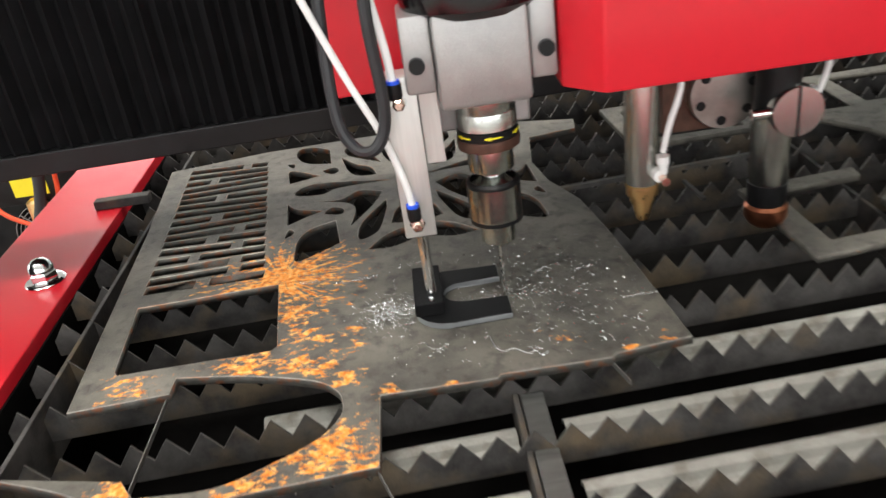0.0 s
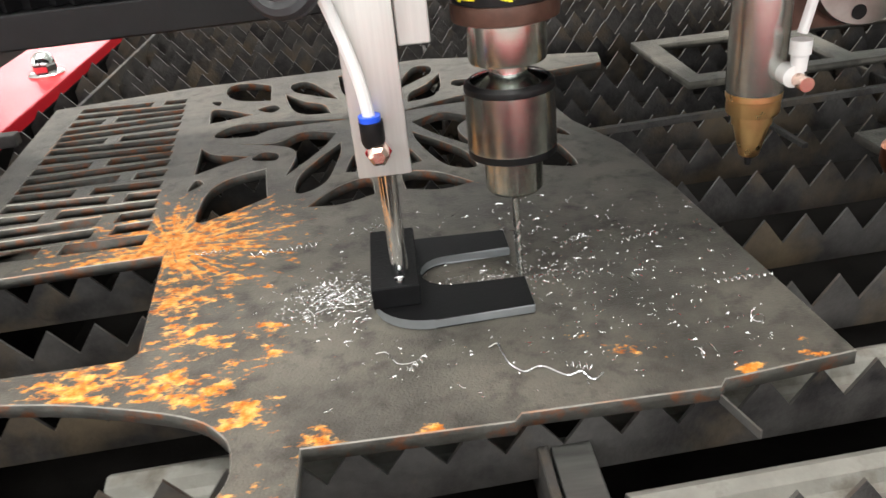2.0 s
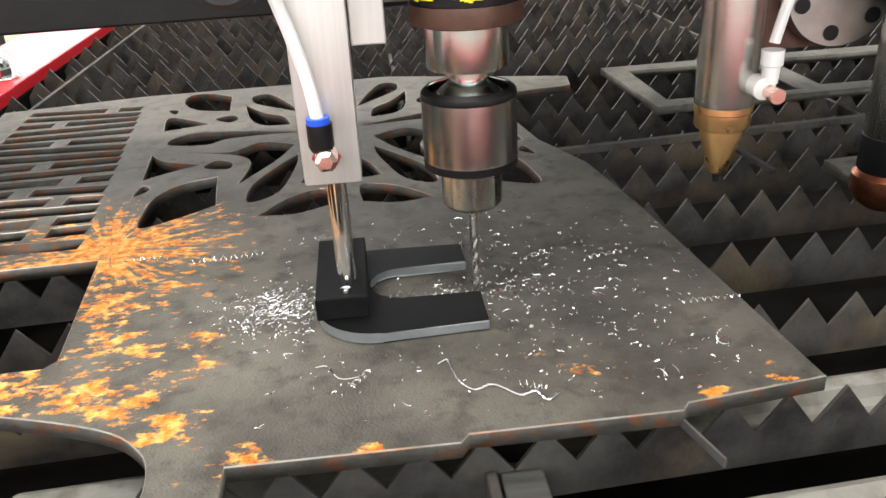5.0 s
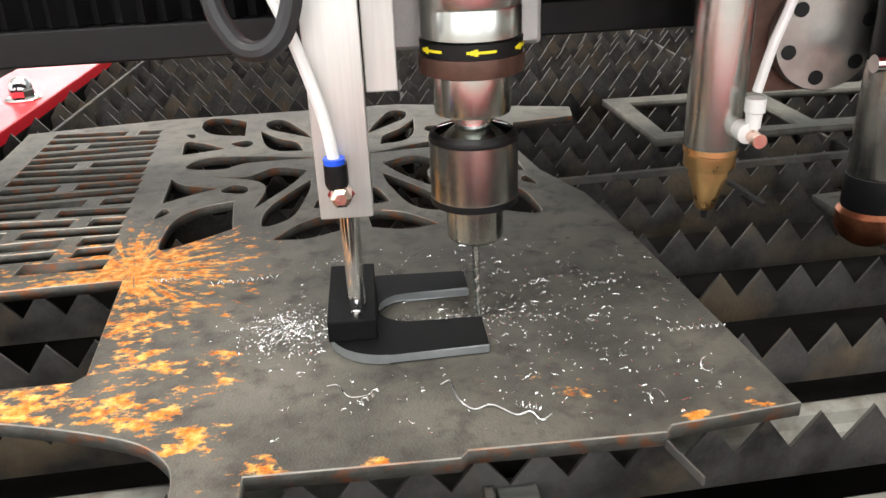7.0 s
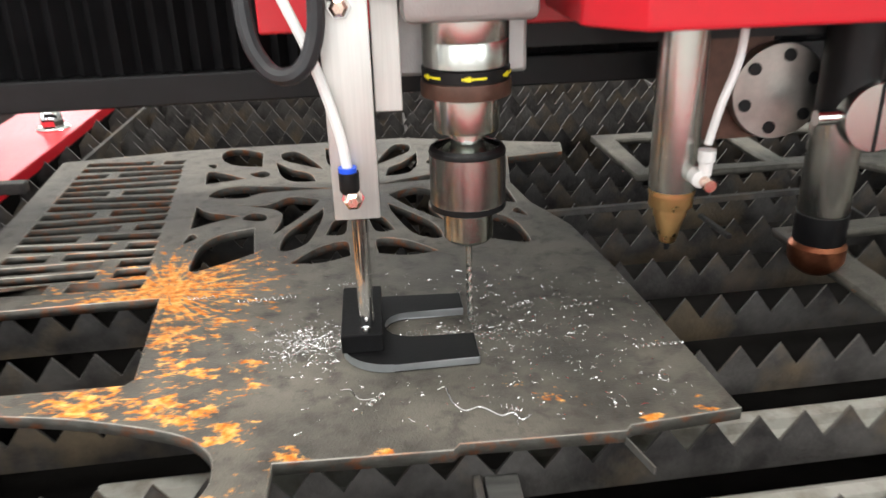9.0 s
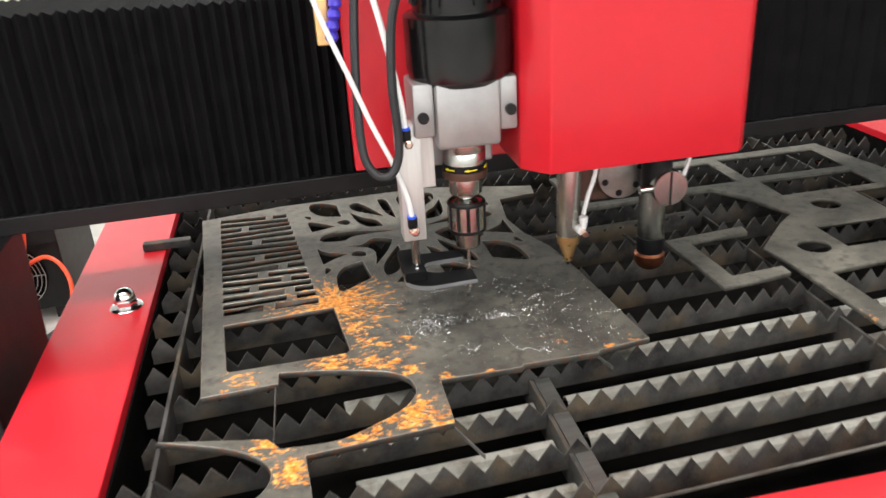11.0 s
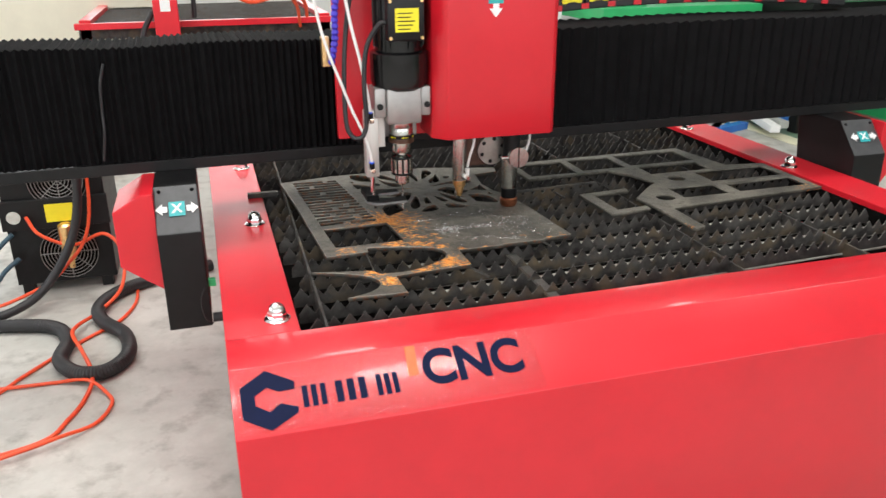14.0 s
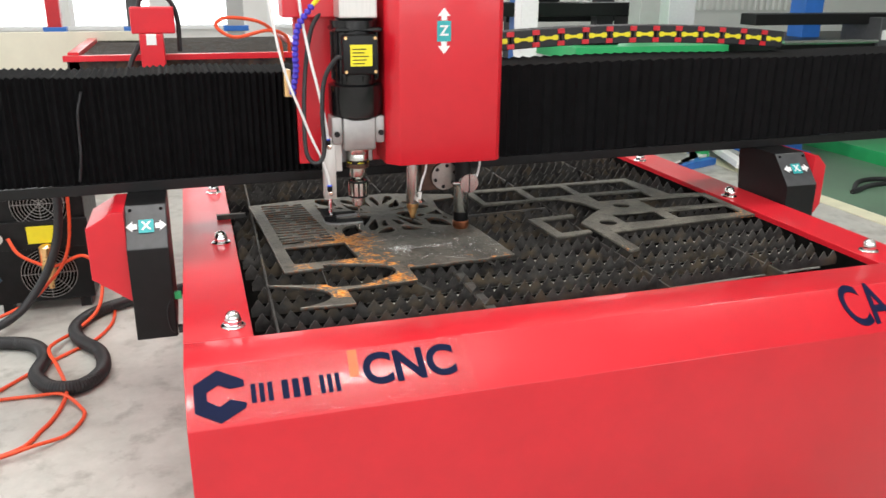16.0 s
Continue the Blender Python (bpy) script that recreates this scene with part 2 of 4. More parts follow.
RUSTS = ((0.30, 0.60, 0.09, 0.5), (0.345, 0.50, 0.075, 0.72), (0.385, 0.52, 0.05, 0.55), (0.36, 0.45, 0.05, 0.66), (0.30, 0.40, 0.085, 0.72), (0.385, 0.378, 0.05, 0.72), (0.354, 0.394, 0.05, 0.75))
SPOTS = ((0.413, 0.35, 0.035, 0.8), (0.397, 0.391, 0.025, 0.7), (0.417, 0.44, 0.028, 0.75), (0.424, 0.413, 0.025, 0.75), (0.379, 0.436, 0.035, 0.7), (0.40, 0.245, 0.08, 0.85), (0.43, 0.21, 0.05, 0.85), (0.33, 0.215, 0.06, 0.8), (0.235, 0.17, 0.05, 0.95), (0.21, 0.23, 0.05, 0.9), (0.459, 0.316, 0.026, 0.85), (0.713, 0.33, 0.017, 0.75), (0.752, 0.336, 0.024, 0.6), (0.652, 0.366, 0.03, 0.52), (0.618, 0.388, 0.018, 0.5), (0.525, 0.318, 0.014, 0.8), (0.17, 0.39, 0.07, 0.6))
PLATE = plate_material("rusty_mill_scale_plate", RUSTS + SPOTS, (0.322, 0.592, 0.18))
OFFCUT = plate_material("mill_scale_offcut", ((1.12, 0.3, 0.05, 0.4), (1.7, 0.5, 0.1, 0.5)))


# ---- mesh helpers ----
def part(name, bm, material, parent=None, label="", smooth=False, at=None):
    me = bpy.data.meshes.new(name)
    bmesh.ops.recalc_face_normals(bm, faces=bm.faces[:])
    bm.to_mesh(me)
    bm.free()
    if smooth:
        for p in me.polygons:
            p.use_smooth = True
        me.set_sharp_from_angle(angle=radians(35))
    for mm in material if isinstance(material, (list, tuple)) else (material,):
        me.materials.append(mm)
    o = new(name, me)
    if parent:
        o.parent = parent
    if at is not None:
        o.matrix_basis = at
    if label:
        o["label"] = label
    return o


def empty(name, label, category, m=None, group="", kind=""):
    o = new(name)
    o.empty_display_size = 0.05
    if m is not None:
        o.matrix_basis = m
    return tagged(o, label, category, group, kind)


def bx(x0, x1, y0, y1, z0, z1, bevel=0.0, bm=None, seg=2):
    bm = bm or bmesh.new()
    vs = [bm.verts.new((x, y, z)) for x in (x0, x1) for y in (y0, y1) for z in (z0, z1)]
    fs = [bm.faces.new([vs[i] for i in f]) for f in ((0, 1, 3, 2), (4, 6, 7, 5), (0, 4, 5, 1), (2, 3, 7, 6), (0, 2, 6, 4), (1, 5, 7, 3))]
    if bevel:
        es = {e for f in fs for e in f.edges}
        bmesh.ops.bevel(bm, geom=list(es), offset=bevel, segments=seg, affect="EDGES", profile=0.5)
    return bm


def prism(pts, a0, a1, axis="x", bevel=0.0, bm=None):
    """Extrudes a polygon along an axis. pts are (y, z) for x, (x, z) for y, (x, y) for z."""
    bm = bm or bmesh.new()
    def put(p, a):
        return {"x": (a, p[0], p[1]), "y": (p[0], a, p[1]), "z": (p[0], p[1], a)}[axis]
    lo = [bm.verts.new(put(p, a0)) for p in pts]
    hi = [bm.verts.new(put(p, a1)) for p in pts]
    n = len(pts)
    fs = [bm.faces.new(lo), bm.faces.new(hi[::-1])]
    fs += [bm.faces.new((lo[i], hi[i], hi[(i + 1) % n], lo[(i + 1) % n])) for i in range(n)]
    if bevel:
        es = {e for f in fs for e in f.edges}
        bmesh.ops.bevel(bm, geom=list(es), offset=bevel, segments=2, affect="EDGES", profile=0.5)
    return bm


def lathe(profile, x=0, y=0, seg=40, bm=None, axis="z", z=0):
    """Turns (radius, height) pairs round an upright axis, or one along y or x."""
    bm = bm or bmesh.new()
    rings = []
    for r, h in profile:
        ring = []
        for k in range(seg):
            a = 2 * math.pi * k / seg
            c, s = r * math.cos(a), r * math.sin(a)
            q = {"z": (x + c, y + s, z + h), "y": (x + c, y + h, z + s), "x": (x + h, y + c, z + s)}[axis]
            ring.append(bm.verts.new(q))
        rings.append(ring)
    for a, b in zip(rings, rings[1:]):
        for k in range(seg):
            bm.faces.new((a[k], a[(k + 1) % seg], b[(k + 1) % seg], b[k]))
    bm.faces.new(rings[0][::-1])
    bm.faces.new(rings[-1])
    return bm


def smooth_path(pts, step=8):
    p = [Vector(q) for q in pts]
    p = [p[0] * 2 - p[1]] + p + [p[-1] * 2 - p[-2]]
    out = []
    for a, b, c, d in zip(p, p[1:], p[2:], p[3:]):
        for k in range(step):
            t = k / step
            out.append(0.5 * (2 * b + (c - a) * t + (2 * a - 5 * b + 4 * c - d) * t * t + (3 * b - a - 3 * c + d) * t ** 3))
    out.append(p[-2])
    return out


def sweep(pts, r, seg=10, step=8, bm=None, ribs=0.0):
    """A tube of radius r through the points; ribs adds ring corrugations."""
    bm = bm or bmesh.new()
    path = smooth_path(pts, step)
    up = Vector((0.13, 0.29, 1)).normalized()
    rings = []
    for i, q in enumerate(path):
        d = (path[min(i + 1, len(path) - 1)] - path[max(i - 1, 0)]).normalized()
        side = d.cross(up)
        side = side.normalized() if side.length > 1e-4 else Vector((1, 0, 0))
        up = side.cross(d).normalized()
        rad = r * (1 + ribs * (1 if i % 2 else -1))
        rings.append([bm.verts.new(q + rad * (math.cos(2 * math.pi * k / seg) * side + math.sin(2 * math.pi * k / seg) * up)) for k in range(seg)])
    for a, b in zip(rings, rings[1:]):
        for k in range(seg):
            bm.faces.new((a[k], a[(k + 1) % seg], b[(k + 1) % seg], b[k]))
    bm.faces.new(rings[0][::-1])
    bm.faces.new(rings[-1])
    return bm


def flat_cut(name, loops, z0, z1):
    """A flat sheet from an outer loop and its holes, as a bmesh from z0 to z1."""
    cu = bpy.data.curves.new(name, "CURVE")
    cu.dimensions, cu.fill_mode, cu.extrude = "2D", "BOTH", (z1 - z0) / 2
    for loop in loops:
        sp = cu.splines.new("POLY")
        sp.points.add(len(loop) - 1)
        for p, q in zip(sp.points, loop):
            p.co = (q[0], q[1], 0, 1)
        sp.use_cyclic_u = True
    o = new(name, cu)
    bpy.context.view_layer.update()
    me = bpy.data.meshes.new_from_object(o.evaluated_get(bpy.context.evaluated_depsgraph_get()))
    bpy.data.objects.remove(o)
    bpy.data.curves.remove(cu)
    bm = bmesh.new()
    bm.from_mesh(me)
    bpy.data.meshes.remove(me)
    bmesh.ops.remove_doubles(bm, verts=bm.verts[:], dist=1e-5)
    bmesh.ops.translate(bm, verts=bm.verts[:], vec=(0, 0, (z0 + z1) / 2))
    return bm


def letters(text, size, depth=0.0006, bold=0.0):
    """Text as a bmesh in its own xy plane, centred."""
    cu = bpy.data.curves.new("lettering", "FONT")
    cu.body, cu.size, cu.extrude, cu.align_x, cu.align_y = text, size, depth, "CENTER", "CENTER"
    cu.offset = bold
    o = new("lettering", cu)
    bpy.context.view_layer.update()
    me = bpy.data.meshes.new_from_object(o.evaluated_get(bpy.context.evaluated_depsgraph_get()))
    bpy.data.objects.remove(o)
    bpy.data.curves.remove(cu)
    bm = bmesh.new()
    bm.from_mesh(me)
    bpy.data.meshes.remove(me)
    return bm


def moved(bm, m):
    bmesh.ops.transform(bm, matrix=m, verts=bm.verts[:])
    return bm


def arc(cx, cy, rx, ry, a0, a1, n=10):
    return [(cx + rx * math.cos(radians(a0 + (a1 - a0) * k / n)), cy + ry * math.sin(radians(a0 + (a1 - a0) * k / n))) for k in range(n + 1)]


# ---- hall ----
tagged(part("floor", bx(-7, 14, -5, 14, FLOOR - 0.2, FLOOR), CONC), "pale worn concrete workshop floor with fine cracks", "floor", kind="structure")
tagged(part("floor_lane", bx(4.5, 13.9, -4.9, 13.9, FLOOR, FLOOR + 0.004), GREEN), "green painted workshop floor lane", "floor", kind="structure")
tagged(part("floor_stripe", bx(4.34, 4.5, -4.9, 13.9, FLOOR, FLOOR + 0.005), GRIMEP), "cream painted floor line beside the green lane", "floor", kind="structure")


def holed_wall(name, m, length, openings, label):
    """A wall along x of its own frame, 0.2 m thick, with rectangular openings (x0, x1, z0, z1)."""
    bm = bmesh.new()
    xs = sorted({0, length, *[v for o in openings for v in o[:2]]})
    for x0, x1 in zip(xs, xs[1:]):
        cuts = sorted((o[2], o[3]) for o in openings if o[0] <= x0 and o[1] >= x1)
        z = FLOOR
        for z0, z1 in cuts + [(CEIL, CEIL)]:
            if z0 > z:
                bx(x0, x1, 0, 0.2, z, z0, 0, bm)
            z = z1
    o = tagged(part(name, bm, WALLW), label, "wall", kind="structure")
    o.matrix_basis = m
    return o


# south and west walls are out of view; their openings hold added fill lamps
holed_wall("wall_south", pose(-7, -5.2, 0), 21, [(2.1, 5.1, 0.55, 2.95), (6.1, 9.1, 0.55, 2.95), (10.1, 13.1, 0.55, 2.95)], "unseen white workshop wall with openings for the added fill light")
holed_wall("wall_west", pose(-7, -5, 0, 0, 0, 90), 19, [(4.25, 8.75, 0.8, 3.0)], "unseen white workshop wall with an opening for the added fill light")
holed_wall("wall_north", pose(-7, 9.0, 0), 21, [(3.0, 5.4, 0.15, 2.6), (5.6, 6.5, 0.15, 2.6), (6.7, 7.6, 0.15, 2.6), (7.9, 8.6, 0.15, 2.6), (12.2, 13.2, 0.6, 2.6)], "white workshop wall with tall windows")
tagged(part("wall_east", bx(14, 14.2, -5, 14, FLOOR, CEIL), WALLW), "white painted workshop wall", "wall", kind="structure")
tagged(part("ceiling", bx(-7.2, 14.2, -5.2, 14.2, CEIL, CEIL + 0.2), WALLW), "pale workshop ceiling", "ceiling", kind="structure")
for i, (x0, x1, z0, z1) in enumerate(((-4.0, -1.6, 0.15, 2.6), (-1.4, -0.5, 0.15, 2.6), (-0.3, 0.6, 0.15, 2.6), (0.9, 1.6, 0.15, 2.6), (5.2, 6.2, 0.6, 2.6))):
    wn = empty("window_%d" % (i + 1), "tall bright daylit workshop window", "window", kind="structure")
    part("pane", bx(x0, x1, 9.1, 9.11, z0, z1), GLASSY, wn)
    part("window_frame", bx(x0, x0 + 0.05, 9.02, 9.12, z0, z1), WHITE, wn)
    part("window_sill", bx(x0 - 0.03, x1 + 0.03, 8.95, 9.12, z0 - 0.04, z0), WHITE, wn)

# ---- cutting table ----
W = 1.79
LEN = 3.0
table = empty("cutting_table", "red enamelled steel plasma cutting table with a sawtooth slat bed", "cutting table")
RAILW = 0.155
front = [(0.0, -0.012), (0.0, -0.06), (-0.1, -0.2), (-0.1, FLOOR + 0.08), (-0.25, FLOOR + 0.08), (-0.25, -0.093), (-0.13, -0.012)]
part("front_beam", prism(front, -RAILW, W + RAILW, "x", 0.003), RED, table, "folded red front beam with a slanted fascia", True)
for nm, x0, x1 in (("side_rail", -RAILW, 0.0), ("side_rail", W, W + RAILW)):
    part(nm, prism([(x0, -0.012), (x1, -0.012), (x1, -0.14), (x1 - 0.004, -0.14), (x1 - 0.004, -0.17), (x0, -0.17)], 0.001, LEN, "y", 0.002), RED, table, "flat red side rail")
part("back_beam", bx(-RAILW, W + RAILW, LEN, LEN + 0.16, -0.3, -0.012, 0.004), RED, table)
for x0, x1 in ((-0.14, -0.06), (W + 0.06, W + 0.14)):
    part("side_panel", bx(x0, x1, -0.09, LEN, FLOOR + 0.1, -0.172), DKRED, table)
# inner walls and tray are near black in place of the pit's shade
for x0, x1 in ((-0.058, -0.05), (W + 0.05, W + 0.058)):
    part("pit_wall", bx(x0, x1, -0.05, LEN, -0.40, -0.172), PIT, table, "inner wall coloured near black for shade")
# added sheets that darken the red rails' inner faces like shade
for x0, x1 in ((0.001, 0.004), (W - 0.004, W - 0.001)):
    part("rail_shade_sheet", bx(x0, x1, 0.002, LEN - 0.002, -0.165, -0.03), PIT, table, "added near-black sheet standing in for shade inside the rail")
part("pit_wall", bx(-0.05, W + 0.05, -0.058, -0.051, -0.40, -0.15), PIT, table, "inner wall coloured near black for shade")
part("pit_tray", bx(-0.05, W + 0.05, -0.05, LEN, -0.42, -0.40), PIT, table, "tray under the slats, coloured near black for shade")
for x in (-0.12, W + 0.12):
    for y in (-0.2, 1.4, 2.9):
        part("foot", lathe([(0.04, FLOOR), (0.04, FLOOR + 0.02), (0.015, FLOOR + 0.03), (0.015, FLOOR + 0.12)], x, y, 16), STEEL, table)


def acorn_bolt(x, y):
    t = empty("rail_bolt", "chromed dome nut on a flanged washer on the red rail", "bolt", pose(x, y, -0.012), "dome nuts along the rails")
    part("washer", lathe([(0.028, 0), (0.029, 0.002), (0.027, 0.004), (0.024, 0.005)], seg=28), CHROME, t, smooth=True)
    part("nut", lathe([(0.02, 0.005), (0.02, 0.016), (0.019, 0.019)], seg=6), CHROME, t)
    part("dome", lathe([(0.0185, 0.019), (0.018, 0.024), (0.015, 0.031), (0.009, 0.036), (0.001, 0.038)], seg=24), CHROME, t, smooth=True)
    return t


first = acorn_bolt(-0.042, 0.069)
for x, y in ((-0.042, 0.712), (-0.042, 1.33), (-0.042, 1.96), (-0.042, 2.6), (1.845, 0.1), (1.825, 0.763), (1.815, 1.4), (1.81, 2.03), (1.81, 2.65)):
    copy_thing(first, pose(x, y, -0.012))

# ---- sawtooth slats ----
PITCH, TOOTH, NT = 0.0355, 0.024, 49
SKEW = 0.052


def slat_mesh():
    pts = [(0.018, -0.058)]
    for k in range(NT):
        x = 0.018 + k * PITCH
        pts += [(x, -0.011 - TOOTH), (x + PITCH * 0.5, -0.011)]
    pts += [(0.018 + NT * PITCH, -0.011 - TOOTH), (0.018 + NT * PITCH, -0.058)]
    bm = bmesh.new()
    for y in (-0.0012, 0.0012):
        bm.faces.new([bm.verts.new((p[0], y, p[1])) for p in pts])
    bm.verts.ensure_lookup_table()
    n = len(pts)
    for k in range(n):
        bm.faces.new((bm.verts[k], bm.verts[(k + 1) % n], bm.verts[n + (k + 1) % n], bm.verts[n + k]))
    return bm


slat0 = tagged(part("sawtooth_slat", slat_mesh(), [SLAT, SLATEDGE]), "dark blued steel support slat with a sawtooth top edge", "slat", "sawtooth slats of the bed")
# edge faces take a paler colour than the flat sides
for p in slat0.data.polygons:
    p.material_index = 0 if abs(p.normal.y) > 0.5 else 1
NEAR = ((0.018, 0.042), (0.005, 0.121), (0.003, 0.21), (0.027, 0.299), (0.019, 0.392), (0.007, 0.484))


def slat_pose(k):
    x, y = NEAR[k] if k < len(NEAR) else (0.006 * math.sin(k * 2.4), 0.042 + 0.089 * k)
    return pose(x - 0.012, y, -0.001 * (k % 2), 0.8 * math.sin(k * 1.7) * min(k, 1), 0, math.degrees(math.atan(SKEW)) + 0.25 * math.sin(k * 3.1))


slat0.matrix_basis = slat_pose(0)
for k in range(1, 32):
    copy_thing(slat0, slat_pose(k))


def comb(x0, y0, x1, y1, z1=-0.014):
    d = Vector((x1 - x0, y1 - y0))
    s = bmesh.new()
    bx(-0.003, 0.003, 0, d.length, -0.085, z1, 0.0008, s, 1)
    o = tagged(part("cross_strip", s, SLAT), "thin steel cross strip holding the slats", "strip", "cross strips")
    o.matrix_basis = pose(x0, y0, 0, 0, 0, math.degrees(math.atan2(d.y, d.x)) - 90)


comb(0.057, 0.002, 0.1, 2.8)
comb(0.588, 0.002, 0.578, 2.8, -0.034)
comb(1.12, 0.002, 1.12, 2.8, -0.03)
comb(1.5, 0.002, 1.5, 2.8, -0.03)
channel = [(-0.026, -0.063), (-0.028, -0.057), (-0.035, -0.053), (-0.045, -0.0545), (-0.05, -0.061), (-0.055, -0.0635), (-0.06, -0.061), (-0.07, -0.059), (-0.08, -0.062)]
channel += [(y, z - 0.003) for y, z in channel[::-1]]
for k in range(1, 5):
    for x0, x1 in ((0.31, 0.58), (0.63, 1.7)):
        tagged(part("tray_sheet", prism(channel, x0, x1, "x"), PALE), "pale grimy galvanised channel lying between the slats", "steel sheet", "sheets between slats").matrix_basis = pose(0, NEAR[k][1], 0, 0, 0, math.degrees(math.atan(SKEW)))
tagged(part("spacer_bar", bx(0.592, 0.616, 0.0, 0.335, -0.05, -0.036, 0.001), BARE), "bare steel spacer bar lying along the cross strip", "bar")

# ---- main cut plate ----
outer = [(0.067, 1.061), (0.242, 1.092), (0.568, 1.101), (0.805, 1.03), (0.798, 0.985), (0.715, 0.97), (0.700, 0.86), (0.712, 0.78), (0.742, 0.70), (0.757, 0.587), (0.778, 0.335), (0.695, 0.325), (0.690, 0.319), (0.575, 0.319), (0.570, 0.313), (0.450, 0.314), (0.449, 0.211), (0.253, 0.196), (0.258, 0.095)]
bend = lambda *pts: [(q.x, q.y) for q in smooth_path([(x, y, 0) for x, y in pts], 5)]
outer += bend((0.12, 0.104), (0.165, 0.117), (0.197, 0.140), (0.209, 0.170), (0.196, 0.203), (0.150, 0.238), (0.06, 0.276))
outer += [(0.205, 0.243)] + bend((0.222, 0.218), (0.295, 0.216), (0.345, 0.236), (0.389, 0.262), (0.409, 0.29), (0.411, 0.312), (0.403, 0.334), (0.375, 0.357), (0.30, 0.383), (0.222, 0.398))
outer += [(0.221, 0.370), (0.112, 0.363), (0.104, 0.50), (0.088, 0.80)]
holes = [[(0.135, 0.568), (0.317, 0.577), (0.331, 0.433), (0.325, 0.425), (0.15, 0.421), (0.145, 0.428)]]
# letter-like slots, sideways
random.seed(21)
for row in range(17):
    y = 0.602 + 0.0265 * row
    xl, xr = 0.132 - 0.0016 * row, 0.293 - 0.0028 * row
    tilt = 0.0045 * math.sin(row * 1.1)
    for u0, u1 in random.choice((((0, 1),), ((0, 0.42), (0.54, 1)), ((0, 0.3), (0.4, 1)), ((0, 0.68), (0.79, 1)), ((0, 1),))):
        x0, x1 = xl + (xr - xl) * u0, xl + (xr - xl) * u1
        a, b = tilt * (2 * u0 - 1), tilt * (2 * u1 - 1)
        holes.append([(x0, y + a), (x1, y + b), (x1 + 0.001, y + 0.02 + b), (x0 + 0.001, y + 0.02 + a)])


def inside(p, loop):
    hit = False
    for (xa, ya), (xb, yb) in zip(loop, loop[1:] + loop[:1]):
        if (ya > p[1]) != (yb > p[1]) and p[0] < xa + (p[1] - ya) / (yb - ya) * (xb - xa):
            hit = not hit
    return hit


# ornament: curved cut-outs on one half, mirrored across the flower's own leaning axis; a point given twice is a sharp corner
CENTRE, LEAN = Vector((0.497, 0.85)), radians(4.0)
ACROSS = Vector((math.cos(LEAN), math.sin(LEAN)))
flower = []


def cutout(*pts):
    knots = [Vector(q) for q in dict.fromkeys(pts)]
    sharp = [pts.count(q) > 1 for q in dict.fromkeys(pts)]
    n, loop = len(knots), []
    for i in range(n):
        b, c = knots[i], knots[(i + 1) % n]
        a = b if sharp[i] else knots[i - 1]
        d = c if sharp[(i + 1) % n] else knots[(i + 2) % n]
        for k in range(5):
            t = k / 5
            q = 0.5 * (2 * b + (c - a) * t + (2 * a - 5 * b + 4 * c - d) * t * t + (3 * b - a - 3 * c + d) * t ** 3)
            loop.append((q.x, q.y))
    flower.append(loop)
    other = [Vector(q) - 2 * (Vector(q) - CENTRE).dot(ACROSS) * ACROSS for q in loop]
    other = [(q.x, q.y) for q in other]
    if all(inside(q, outer) for q in other):
        flower.append(other)


cutout((0.336, 0.634), (0.331, 0.665), (0.334, 0.705), (0.352, 0.733), (0.385, 0.747), (0.385, 0.747), (0.389, 0.71), (0.394, 0.672), (0.394, 0.672), (0.366, 0.65))
cutout((0.312, 0.711), (0.315, 0.738), (0.324, 0.727))
cutout((0.311, 0.754), (0.311, 0.754), (0.304, 0.832), (0.304, 0.832), (0.322, 0.808), (0.362, 0.789), (0.362, 0.789), (0.333, 0.771))
cutout((0.367, 0.778), (0.377, 0.797), (0.394, 0.786), (0.392, 0.768))
cutout((0.354, 0.828), (0.354, 0.828), (0.39, 0.823), (0.418, 0.848), (0.455, 0.832), (0.455, 0.832), (0.44, 0.785), (0.408, 0.722), (0.408, 0.722), (0.414, 0.78), (0.398, 0.808))
cutout((0.313, 0.867), (0.33, 0.899), (0.388, 0.896), (0.464, 0.874), (0.464, 0.874), (0.386, 0.872), (0.356, 0.854))
cutout((0.299, 0.919), (0.299, 0.919), (0.293, 0.972), (0.311, 0.968), (0.349, 0.935), (0.349, 0.935), (0.32, 0.925))
cutout((0.287, 1.009), (0.299, 1.008), (0.299, 0.99))
cutout((0.353, 0.955), (0.372, 0.965), (0.381, 0.949), (0.372, 0.935))
cutout((0.301, 1.043), (0.303, 1.08), (0.33, 1.08), (0.36, 1.057), (0.36, 1.057), (0.366, 0.986), (0.366, 0.986), (0.324, 1.002))
cutout((0.384, 1.006), (0.384, 1.006), (0.41, 0.966), (0.436, 0.942), (0.446, 0.906), (0.446, 0.906), (0.416, 0.911), (0.397, 0.942))
cutout((0.388, 1.047), (0.409, 1.055), (0.438, 1.0), (0.454, 0.958), (0.454, 0.958), (0.424, 0.984), (0.396, 1.012))
cutout((0.421, 0.676), (0.422, 0.716), (0.439, 0.757), (0.461, 0.798), (0.461, 0.798), (0.461, 0.764), (0.451, 0.70), (0.435, 0.676))
cutout((0.435, 0.639), (0.435, 0.639), (0.461, 0.677), (0.491, 0.69), (0.496, 0.65), (0.496, 0.65), (0.466, 0.636))
cutout((0.491, 0.776), (0.491, 0.776), (0.475, 0.752), (0.468, 0.711), (0.468, 0.711), (0.489, 0.714))
cutout((0.478, 0.94), (0.478, 0.94), (0.459, 0.985), (0.452, 1.062), (0.452, 1.062), (0.472, 1.05))
holes += flower
